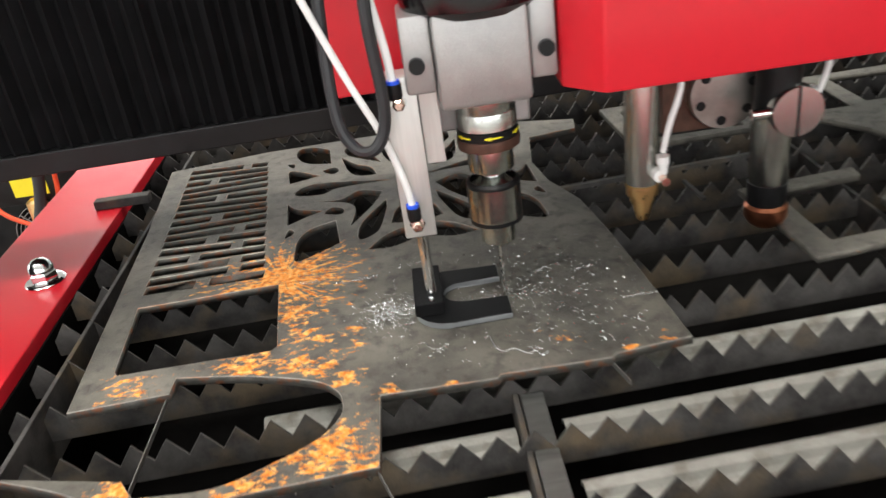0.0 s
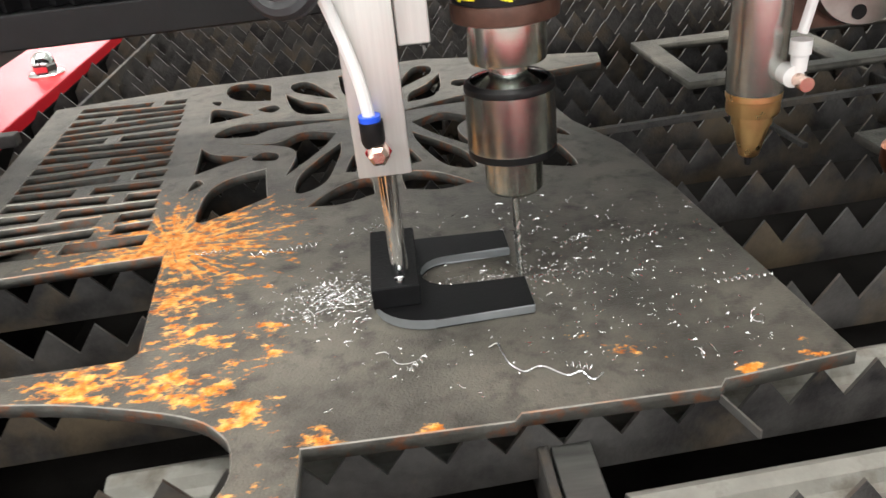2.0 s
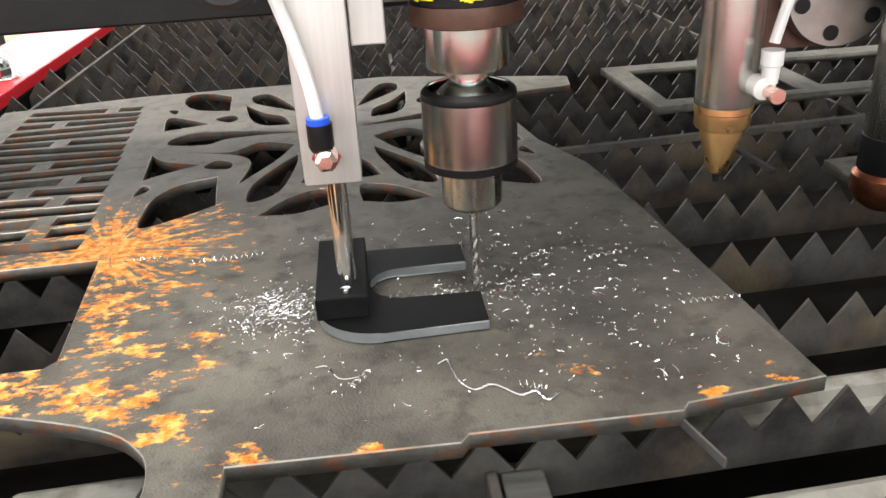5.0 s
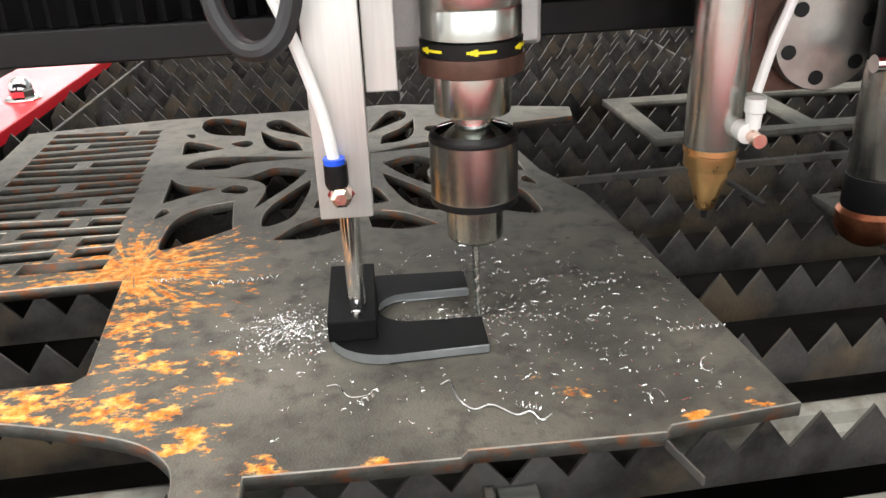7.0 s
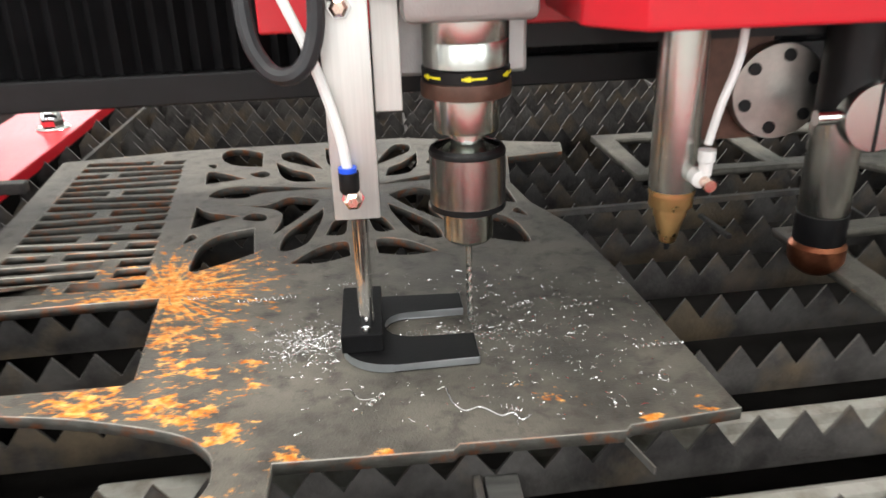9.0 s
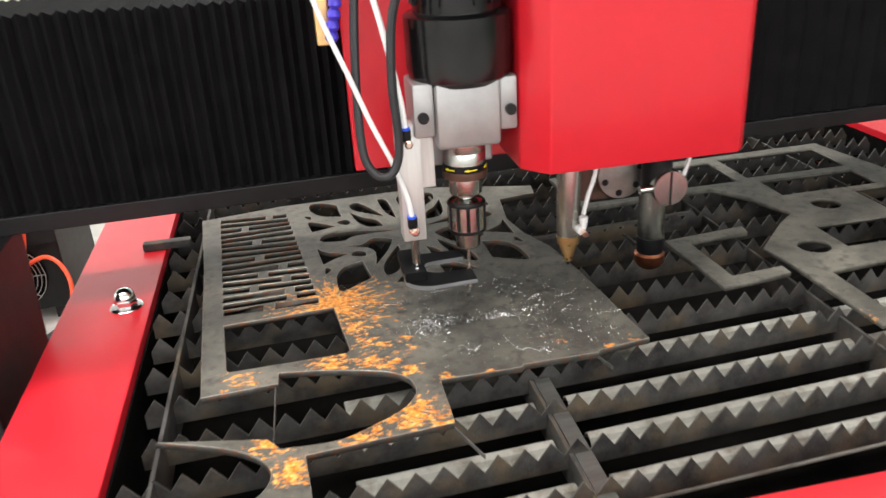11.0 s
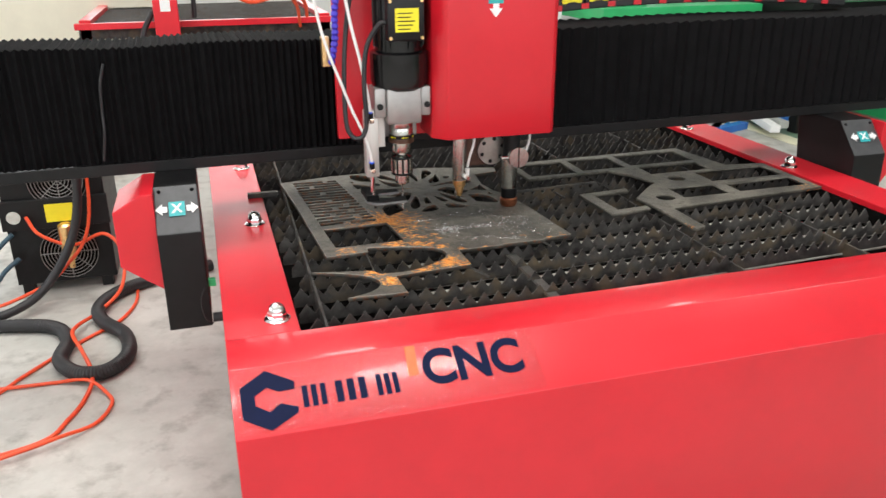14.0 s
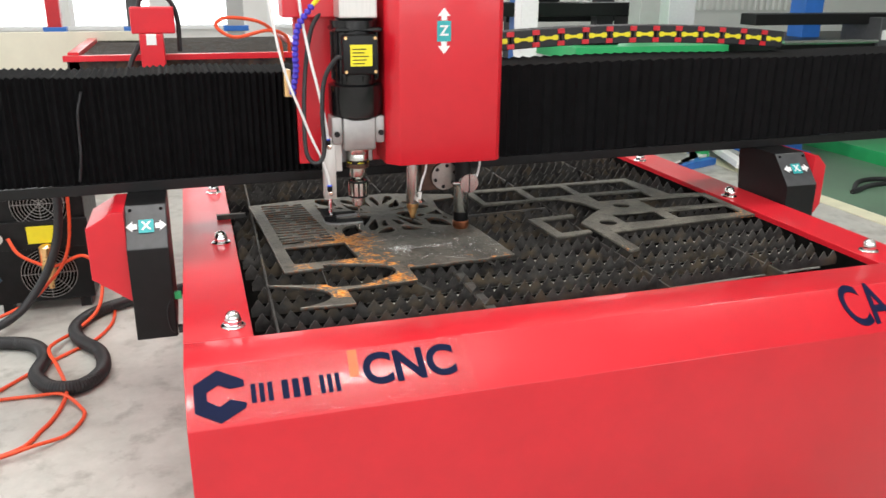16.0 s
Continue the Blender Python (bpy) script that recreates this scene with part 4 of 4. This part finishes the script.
word = letters("CNC", 0.104, 0.0006, 0.0035)
bmesh.ops.scale(word, vec=(0.93, -1.0, 1), verts=word.verts[:])
bmesh.ops.translate(word, verts=word.verts[:], vec=(0.322, 0.061, 0.0015))
part("lettering", on_fascia(word), NAVY, mark)
code = empty("model_code", "navy printed characters on the red fascia", "lettering")
code_word = letters("CA-", 0.175, 0.0006, 0.003)
bmesh.ops.scale(code_word, vec=(0.6, -1.0, 1), verts=code_word.verts[:])
bmesh.ops.translate(code_word, verts=code_word.verts[:], vec=(1.588, 0.066, 0.0015))
part("lettering", on_fascia(code_word), NAVY, code)

# ---- drag chain on the gantry ----
for k in range(13):
    x = 0.96 + 0.099 * k
    z = 0.571 - 0.036 * ((x - 1.5) / 0.75) ** 2
    slope = -2 * 0.036 * (x - 1.5) / 0.75 ** 2
    m = YAW @ pose(x, GY + 0.23, z, 0, -math.degrees(math.atan(slope)), 0)
    link = part("chain_link", bx(-0.047, 0.047, -0.03, 0.05, -0.032, 0.032, 0.004), RUBBER, gantry, "black drag chain link", False, m)
    part("link_mark", prism([(-0.034, -0.009), (-0.02, -0.009), (-0.012, -0.005), (0.012, -0.005), (0.02, -0.009), (0.034, -0.009), (0.037, 0), (0.034, 0.009), (0.02, 0.009), (0.012, 0.005), (-0.012, 0.005), (-0.02, 0.009), (-0.034, 0.009), (-0.037, 0)], -0.0335, -0.0295, "y"), YELLOW, link, "yellow link mark")
    for sz in (-1, 1):
        part("link_tab", bx(-0.064, -0.037, -0.034, 0.0, 0.021 * sz - 0.0085, 0.021 * sz + 0.0085, 0.001), RED, link, "red link tab")
gpart("chain_tray", bx(0.7, 2.4, GY + 0.19, GY + 0.3, 0.472, 0.482), BLACK, "black chain tray")

# ---- cooling unit and hoses ----
cooler = empty("cooling_unit", "black cooling unit with wire fan guards and yellow label", "cooler", pose(-0.93, 2.33, FLOOR))
part("cabinet", bx(-0.15, 0.29, 0.02, 0.5, 0.05, 0.69, 0.006), BLACK, cooler)
part("cross_panel", bx(-0.16, 0.3, -0.01, 0.018, 0.33, 0.47, 0.003), BLACK, cooler, "black control strip")
for fx, fz in ((0.1, 0.55), (0.1, 0.20)):
    part("fan_recess", lathe([(0.125, 0.012), (0.125, 0.016)], fx, 0, 36, axis="y", z=fz), PIT, cooler)
    guard = bmesh.new()
    for r in (0.02, 0.035, 0.05, 0.065, 0.08, 0.095, 0.11, 0.125):
        sweep([(fx + r * math.cos(k * math.pi / 8), 0.0, fz + r * math.sin(k * math.pi / 8)) for k in range(17)], 0.0016, 5, 2, guard)
    for a in range(0, 360, 45):
        sweep([(fx, 0.002, fz), (fx + 0.125 * math.cos(radians(a)), 0.002, fz + 0.125 * math.sin(radians(a)))], 0.002, 5, 1, guard)
    part("fan_guard", guard, ALU, cooler, "wire fan guard")
part("warning_label", bx(0.03, 0.15, -0.013, -0.0105, 0.36, 0.445), YELLOW, cooler, "yellow warning label")
part("filter_bowl", lathe([(0.012, 0.14), (0.014, 0.17), (0.03, 0.2), (0.034, 0.25), (0.034, 0.35), (0.02, 0.36)], 0.11, -0.045, 20), BRASS, cooler, "amber filter bowl", True)
part("gauge", lathe([(0.03, -0.02), (0.03, 0.0)], -0.1, -0.012, 20, axis="y", z=0.40), STEEL, cooler, smooth=True)
for fx in (-0.11, 0.24):
    for fy in (0.06, 0.44):
        part("leg", bx(fx - 0.025, fx + 0.025, fy - 0.025, fy + 0.025, 0.0, 0.05), BLACK, cooler)


def hose(name, pts, r, m, label, category="hose", ribs=0.0, step=8, seg=12):
    return tagged(part(name, sweep(pts, r, seg, step, None, ribs), m, None, "", True), label, category)


hz = FLOOR + 0.031
hose("drain_hose", [(-1.9, 2.0, hz), (-1.3, 1.98, hz), (-0.99, 1.93, hz), (-0.85, 1.86, hz), (-0.79, 1.72, hz), (-0.80, 1.56, hz), (-0.72, 1.43, hz), (-0.61, 1.42, hz), (-0.545, 1.54, hz), (-0.57, 1.72, hz), (-0.665, 1.87, hz), (-0.70, 2.02, hz), (-0.64, 2.17, hz), (-0.5, 2.28, hz), (-0.2, 2.4, hz)], 0.029, RUBBER, "thick black corrugated hose winding on the concrete", ribs=0.045, step=22)
oz = FLOOR + 0.009
hose("orange_hose", [(-0.45, 2.6, oz), (-0.54, 2.33, oz), (-0.55, 2.08, oz), (-0.61, 1.9, oz), (-0.70, 1.80, oz), (-0.80, 1.68, oz), (-0.93, 1.5, oz), (-1.02, 1.37, oz), (-1.4, 1.0, oz)], 0.0075, ORANGE, "thin orange air hose crossing the concrete")
hose("orange_hose", [(-0.98, 2.3, -0.42), (-0.93, 2.27, -0.5), (-0.80, 2.27, -0.565), (-0.66, 2.26, -0.52), (-0.585, 2.2, -0.60), (-0.60, 2.1, -0.73), (-0.69, 2.0, oz + 0.02), (-0.765, 1.85, oz + 0.03), (-0.765, 1.70, oz + 0.06), (-0.71, 1.53, oz + 0.065), (-0.665, 1.40, oz + 0.02), (-0.68, 1.27, oz), (-0.72, 1.14, oz), (-0.80, 1.01, oz), (-1.1, 0.93, oz)], 0.008, ORANGE, "orange air hose running from the cooling unit over the black hose")
hose("orange_hose", [(-1.0, 1.43, oz), (-0.9, 1.425, oz), (-0.79, 1.42, oz), (-0.68, 1.375, oz + 0.016), (-0.60, 1.27, oz), (-0.585, 1.19, oz), (-0.63, 1.08, oz), (-0.73, 1.005, oz + 0.016), (-0.85, 0.95, oz + 0.016), (-1.3, 0.8, oz)], 0.007, ORANGE, "thin orange air hose lying in a bend on the concrete")
hose("water_hose", [(-1.9, 2.3, oz), (-1.35, 2.32, -0.78), (-1.2, 2.3, -0.66), (-1.12, 2.29, -0.56), (-1.05, 2.31, -0.5)], 0.011, TEALH, "dark teal water hose of the cooling unit")
hose("water_hose", [(-1.9, 2.2, oz), (-1.3, 2.22, -0.79), (-1.16, 2.26, -0.72), (-1.1, 2.28, -0.66), (-1.04, 2.31, -0.62)], 0.011, TEALH, "dark teal water hose of the cooling unit")
hose("supply_cable", [(-1.9, 1.9, hz), (-1.25, 2.0, hz), (-1.0, 2.1, -0.76), (-0.85, 2.18, -0.62), (-0.75, 2.2, -0.4), (-0.72, 2.2, -0.1), (-0.72, 2.2, 0.3)], 0.02, RUBBER, "thick black supply cable hanging beside the cooling unit")
hose("supply_hose", [(-1.9, 2.05, oz), (-1.3, 2.15, oz), (-1.02, 2.2, -0.76), (-0.84, 2.22, -0.65), (-0.70, 2.22, -0.4), (-0.68, 2.22, 0.3)], 0.008, ORANGE, "orange supply hose along the black cable")

# ---- machines in the distance ----
far = empty("far_cutting_machine", "red cutting machine with a small red tool head", "cutting machine")
part("frame", bx(-1.0, 0.9, 5.0, 5.06, 0.125, 0.17, 0.004), RED, far)
part("lower_frame", bx(-1.0, 0.9, 5.02, 5.06, -0.08, 0.02, 0.004), DKRED, far)
part("bed", bx(-0.98, 0.88, 5.06, 7.0, 0.05, 0.12), SLAT, far, "dark slat bed")
part("rail", lathe([(0.022, 0), (0.022, 1.84)], -0.96, 4.99, 14, axis="x", z=0.03), CHROME, far, "bright guide rail", True)
for x in (-0.97, 0.8):
    part("side", bx(x, x + 0.08, 5.06, 7.0, 0.05, 0.19, 0.004), RED, far)
    for y in (5.02, 6.9):
        part("leg", bx(x, x + 0.07, y, y + 0.07, FLOOR, 0.05), RED, far)
for k in range(13):
    part("slat", bx(-0.88, 0.79, 5.1 + 0.14 * k, 5.106 + 0.14 * k, 0.12, 0.165), SLATEDGE, far)
part("head_cover", bx(-0.48, -0.17, 4.78, 4.96, 0.34, 0.53, 0.01), RED, far, "red head cover")
part("head_body", bx(-0.43, -0.26, 4.76, 4.98, -0.02, 0.34, 0.008), RED, far)
part("head_label", bx(-0.38, -0.31, 4.755, 4.7595, 0.26, 0.34), WHITE, far, "white label")
part("head_cable", sweep([(-0.42, 4.9, 0.53), (-0.4, 4.9, 0.58), (-0.3, 4.9, 0.62), (-0.2, 4.9, 0.58), (-0.15, 4.9, 0.45), (-0.15, 4.9, 0.2)], 0.018), RUBBER, far, "black cable arch", True)
part("cable_tail", sweep([(-0.44, 4.9, 0.25), (-0.5, 4.88, 0.15), (-0.56, 4.86, 0.02), (-0.7, 4.86, -0.04)], 0.02), RUBBER, far)
part("looped_hose", sweep([(0.64, 5.03, 0.1), (0.60, 4.9, 0.28), (0.45, 4.7, 0.42), (0.2, 4.6, 0.46), (0.12, 4.6, 0.40), (0.25, 4.6, 0.32), (0.5, 4.7, 0.36), (0.66, 4.9, 0.3), (0.70, 5.03, 0.15)], 0.013), ORANGE, far, "orange hose hanging in a loop", True)
# added posts stand in for the dark and grey gaps between the windows
for x0, x1, mm, lab in ((-1.32, -1.2, DKRED, "dark red post added in a gap between the windows"), (-0.62, -0.5, GREYP, "dark grey post added in a gap between the windows"), (0.3, 0.46, GREYC, "grey post added in a gap between the windows")):
    rk = empty("gap_post", lab, "rack", pose((x0 + x1) / 2, 6.75, FLOOR))
    part("post", bx(-(x1 - x0) / 2, (x1 - x0) / 2, -0.05, 0.05, 0, 2.6, 0.004), mm, rk)
    part("brace", bx(-(x1 - x0) / 2 - 0.04, (x1 - x0) / 2 + 0.04, -0.06, 0.06, 1.05, 1.1, 0.003), BLUEP, rk)
shelf = tagged(part("cream_partition", bx(-4.5, -0.4, 6.5, 6.55, FLOOR, 0.25, 0.004), CREAM), "low cream partition panel", "partition")
second = empty("far_gantry_machine", "black gantry machine with a bright guide rail", "cutting machine")
part("beam", bx(4.35, 7.2, 4.0, 4.2, 0.40, 0.49, 0.006), BLACK, second)
part("lower_deck", bx(4.5, 7.2, 3.9, 5.2, 0.12, 0.26, 0.006), BLACK, second)
part("rail", lathe([(0.02, 0), (0.02, 2.4)], 4.55, 3.88, 12, axis="x", z=0.27), CHROME, second, "", True)
part("post", bx(5.5, 5.62, 3.86, 4.3, 0.2, 0.46, 0.004), GREYP, second)
part("post_label", bx(5.52, 5.6, 3.853, 3.858, 0.28, 0.36), WHITE, second)
for x in (4.6, 7.0):
    part("leg", bx(x, x + 0.1, 4.0, 4.1, FLOOR, 0.12), BLACK, second)
third = empty("green_machine_bed", "low green painted machine bed with a black toolbox", "machine")
part("bed", bx(2.95, 4.42, 4.4, 6.2, 0.1, 0.215, 0.006), GREENP, third)
for x in (3.0, 4.3):
    part("leg", bx(x, x + 0.08, 4.45, 4.55, FLOOR, 0.1), GREENP, third)
part("toolbox", bx(3.1, 3.45, 4.6, 4.9, 0.215, 0.3, 0.01), BLACK, third)
for i, (x, y, w, mm, lab) in enumerate(((2.75, 5.0, 0.16, WHITE, "white steel column"), (3.85, 4.9, 0.2, GREYC, "grey steel column"), (5.35, 4.6, 0.2, BLUEP, "blue painted steel column"), (4.6, 5.6, 0.3, WHITE, "white steel column"), (3.3, 6.5, 0.16, BLUEP, "blue painted steel column"))):
    col = empty("hall_column", lab, "column", pose(x, y, FLOOR))
    part("shaft", bx(-w / 2, w / 2, -w / 2, w / 2, 0.02, CEIL - FLOOR, 0.006), mm, col)
    part("base_plate", bx(-w * 0.8, w * 0.8, -w * 0.8, w * 0.8, 0, 0.02), mm, col)
blk = empty("dark_machine_row", "dark machine beam on two grey cabinets", "machine")
part("beam", bx(2.1, 5.2, 6.4, 6.7, 0.36, 0.5, 0.01), BLACK, blk)
part("cabinet", bx(2.3, 2.7, 6.3, 6.8, FLOOR, 0.36), GREYP, blk)
part("cabinet", bx(4.6, 5.0, 6.3, 6.8, FLOOR, 0.36), GREYP, blk)
deep = empty("dark_gantry_row", "black gantry beam with a dark control box, far back", "machine")
part("beam", bx(3.35, 5.6, 7.0, 7.25, 0.27, 0.4, 0.008), BLACK, deep)
part("control_box", bx(3.5, 3.95, 6.9, 7.1, 0.36, 0.72, 0.01), BLACK, deep)
part("tool_head", bx(4.4, 4.62, 6.86, 7.0, 0.2, 0.62, 0.01), GREYP, deep)
part("cable", sweep([(3.95, 6.95, 0.6), (4.15, 6.93, 0.68), (4.35, 6.9, 0.66), (4.5, 6.9, 0.6)], 0.02, 8), COPPER, deep, "brown cable run", True)
for x in (3.4, 5.45):
    part("leg", bx(x, x + 0.12, 7.02, 7.2, FLOOR, 0.27, 0.004), BLACK, deep)
cladding = bmesh.new()
for k in range(60):
    prism([(2.2 + 0.11 * k, 8.99), (2.225 + 0.11 * k, 8.96), (2.265 + 0.11 * k, 8.96), (2.29 + 0.11 * k, 8.99)], 0.3, 0.55 if 26 <= k < 38 else 2.7, "z", 0, cladding)
tagged(part("wall_cladding", cladding, WALLW), "white corrugated sheet cladding on the workshop wall", "wall", kind="structure")
pal = tagged(part("green_platform", bx(5.75, 8.0, 3.75, 4.85, FLOOR, FLOOR + 0.12, 0.004), GREENP), "bright green low platform on the floor", "platform")
scrap = empty("blue_parts_heap", "blue and white machine parts stacked behind the table", "machine parts")
for i in range(7):
    part("profile", moved(bx(-0.35, 0.35, -0.04, 0.04, 0, 0.06, 0.004), pose(4.0 + 0.1 * i, 4.2 + 0.13 * (i % 4), FLOOR + 0.062 * (i // 4), 0, 0, 20 + 13 * i)), (BLUEP, WHITE, GREYC)[i % 3], scrap)
for z in (0.0, 0.05):
    hose("floor_cable", [(4.75, 3.1, FLOOR + 0.02), (5.2, 3.25 + z * 3, FLOOR + 0.02), (6.0, 3.1 + z, FLOOR + 0.02), (7.5, 3.3, FLOOR + 0.02)], 0.02, RUBBER, "black cable on the green floor", "cable")

# ---- loose steel on the slats and plate ----
for x0, y0, x1, y1 in ((0.217, 0.392, 0.212, 0.232), (0.447, 0.211, 0.472, 0.143), (0.690, 0.320, 0.699, 0.286)):
    d = Vector((x1 - x0, y1 - y0))
    st = tagged(part("edge_strip", bx(-0.0008, 0.0008, 0, d.length, -0.012, -0.006, 0.0003), SLATEDGE), "thin bare steel strip standing on edge", "strip", "loose strips")
    st.matrix_basis = pose(x0, y0, 0, 0, 0, math.degrees(math.atan2(d.y, d.x)) - 90)
for x0, y0, x1, y1, hw in ((0.725, 0.755, 1.075, 0.782, 0.0045), (0.902, 0.724, 0.908, 0.655, 0.003)):
    d = Vector((x1 - x0, y1 - y0))
    rod = tagged(part("steel_bar", bx(-hw, hw, 0, d.length, -0.011, -0.011 + 1.6 * hw, 0.0008), SLAT), "dark narrow steel bar lying on the slat teeth", "bar", "loose bars")
    rod.matrix_basis = pose(x0, y0, 0, 0, 0, math.degrees(math.atan2(d.y, d.x)) - 90)
tagged(part("clamp_hook", bx(-0.045, 0.05, 0.955, 0.975, -0.012, 0.004, 0.002), SLAT), "dark steel hook bar lying over the red rail", "bar")


def curl(x, y, length, r, turns, ang, thick=0.0006, wave=0.0):
    pts = []
    n = max(6, int(turns * 8))
    for i in range(n + 1):
        t = i / n
        a = 2 * math.pi * turns * t
        u = length * (t - 0.5)
        v, w = r * math.cos(a) + wave * math.sin(t * 7), r * math.sin(a)
        pts.append((x + u * math.cos(ang) - v * math.sin(ang), y + u * math.sin(ang) + v * math.cos(ang), r + thick + w))
    return pts


random.seed(11)
for x, y, ln, r, tu, an, wv in ((0.748, 0.424, 0.042, 0.0018, 9, 0.02, 0), (0.42, 0.553, 0.055, 0.0022, 7, 0.1, 0), (0.36, 0.566, 0.03, 0.002, 4, 0.0, 0), (0.735, 0.374, 0.01, 0.004, 1.2, 1.2, 0), (0.50, 0.575, 0.03, 0.0018, 6, 0.2, 0), (0.615, 0.352, 0.016, 0.002, 4, -0.4, 0), (0.70, 0.50, 0.03, 0.002, 5, 0.2, 0), (0.65, 0.51, 0.024, 0.0018, 4, 0.5, 0), (0.505, 0.385, 0.028, 0.001, 0.8, -0.5, 0.003), (0.69, 0.347, 0.012, 0.004, 1.5, 0.3, 0), (0.52, 0.375, 0.02, 0.002, 4, 0.9, 0)):
    tagged(part("swarf_curl", sweep(curl(x, y, ln, r, tu, an, 0.0005, wv), 0.00038, 4, 2), CHIP), "bright curled steel shaving lying on the plate", "metal shaving", "curled shavings")
ribbon = [(0.565, 0.384), (0.571, 0.386), (0.573, 0.375), (0.575, 0.364), (0.583, 0.355), (0.594, 0.357), (0.607, 0.346), (0.616, 0.347), (0.621, 0.339), (0.628, 0.343)]
tagged(part("swarf_curl", sweep([(x, y, 0.0012 + 0.0008 * (i % 2)) for i, (x, y) in enumerate(ribbon)], 0.0006, 5, 5), CHIP), "long bright ribbon of steel shaving lying on the plate", "metal shaving", "curled shavings")
chips = bmesh.new()
for i in range(1500):
    k = random.random()
    if k < 0.42:
        x, y = random.gauss(0.468, 0.022), random.gauss(0.468, 0.018)
    elif k < 0.55:
        x, y = random.gauss(0.585, 0.03), random.gauss(0.466, 0.008)
    elif k < 0.75:
        x, y = random.gauss(0.63, 0.05), random.gauss(0.47, 0.05)
    else:
        x, y = random.uniform(0.46, 0.76), random.uniform(0.335, 0.6)
    if not (0.35 < x < 0.765 and 0.33 < y < 0.61) or (0.49 < x < 0.605 and (0.405 < y < 0.458 or 0.498 < y < 0.536)):
        continue
    ang, ln = random.uniform(0, 6.3), random.choice((0.001, 0.0013, 0.0018, 0.0025, 0.003, 0.006))
    sweep(curl(x, y, ln, random.uniform(0.0002, 0.0007), random.uniform(0.4, 1.6), ang, 0.0003), random.uniform(0.00018, 0.00036), 3, 1, chips)
tagged(part("swarf", chips, CHIP), "scattered bright drilling chips on the steel plate", "swarf", kind="stuff")


def motions():
    heights = [(0, 0.0), (1, -0.002), (2, -0.0045), (3, -0.0065), (4, -0.008), (5.2, -0.0095), (6.5, -0.0105), (8, -0.0115), (8.3, -0.008), (8.5, -0.002), (9, 0.012), (9.2, 0.018), (9.8, 0.036), (10.4, 0.048), (11.3, 0.05), (16, 0.05)]
    walk(drill, [(t, pose(0, 0, z)) for t, z in heights])
    lifts = [(0, 0.0), (9.3, 0.0), (9.7, 0.01), (10.3, 0.07), (10.7, 0.083), (16, 0.083)]
    walk(foot, [(t, pose(0, 0, z)) for t, z in lifts])
    spins = [(k / 30, pose(AX, AY, 0, 0, 0, -80 * k % 360)) for k in range(0, 282)]
    walk(chuck, spins + [(9.6, pose(AX, AY, 0, 0, 0, -80 * 284 % 360)), (16, pose(AX, AY, 0, 0, 0, -80 * 284 % 360))])
    track = [(0, 0, 0), (9.8, 0, 0), (10.4, -0.005, 0.003), (10.8, -0.04, 0.012), (11.3, -0.108, 0.017), (11.5, -0.141, 0.017), (12, -0.217, 0.02), (12.5, -0.296, 0.02), (12.8, -0.32, 0.021), (13, -0.322, 0.026), (13.5, -0.268, 0.056), (14, -0.244, 0.069), (14.5, -0.243, 0.07), (16, -0.243, 0.07)]
    walk(carriage, [(t, pose(x, y, 0)) for t, x, y in track])
    walk(gantry, [(t, pose(0, y, 0)) for t, x, y in track])


motions()
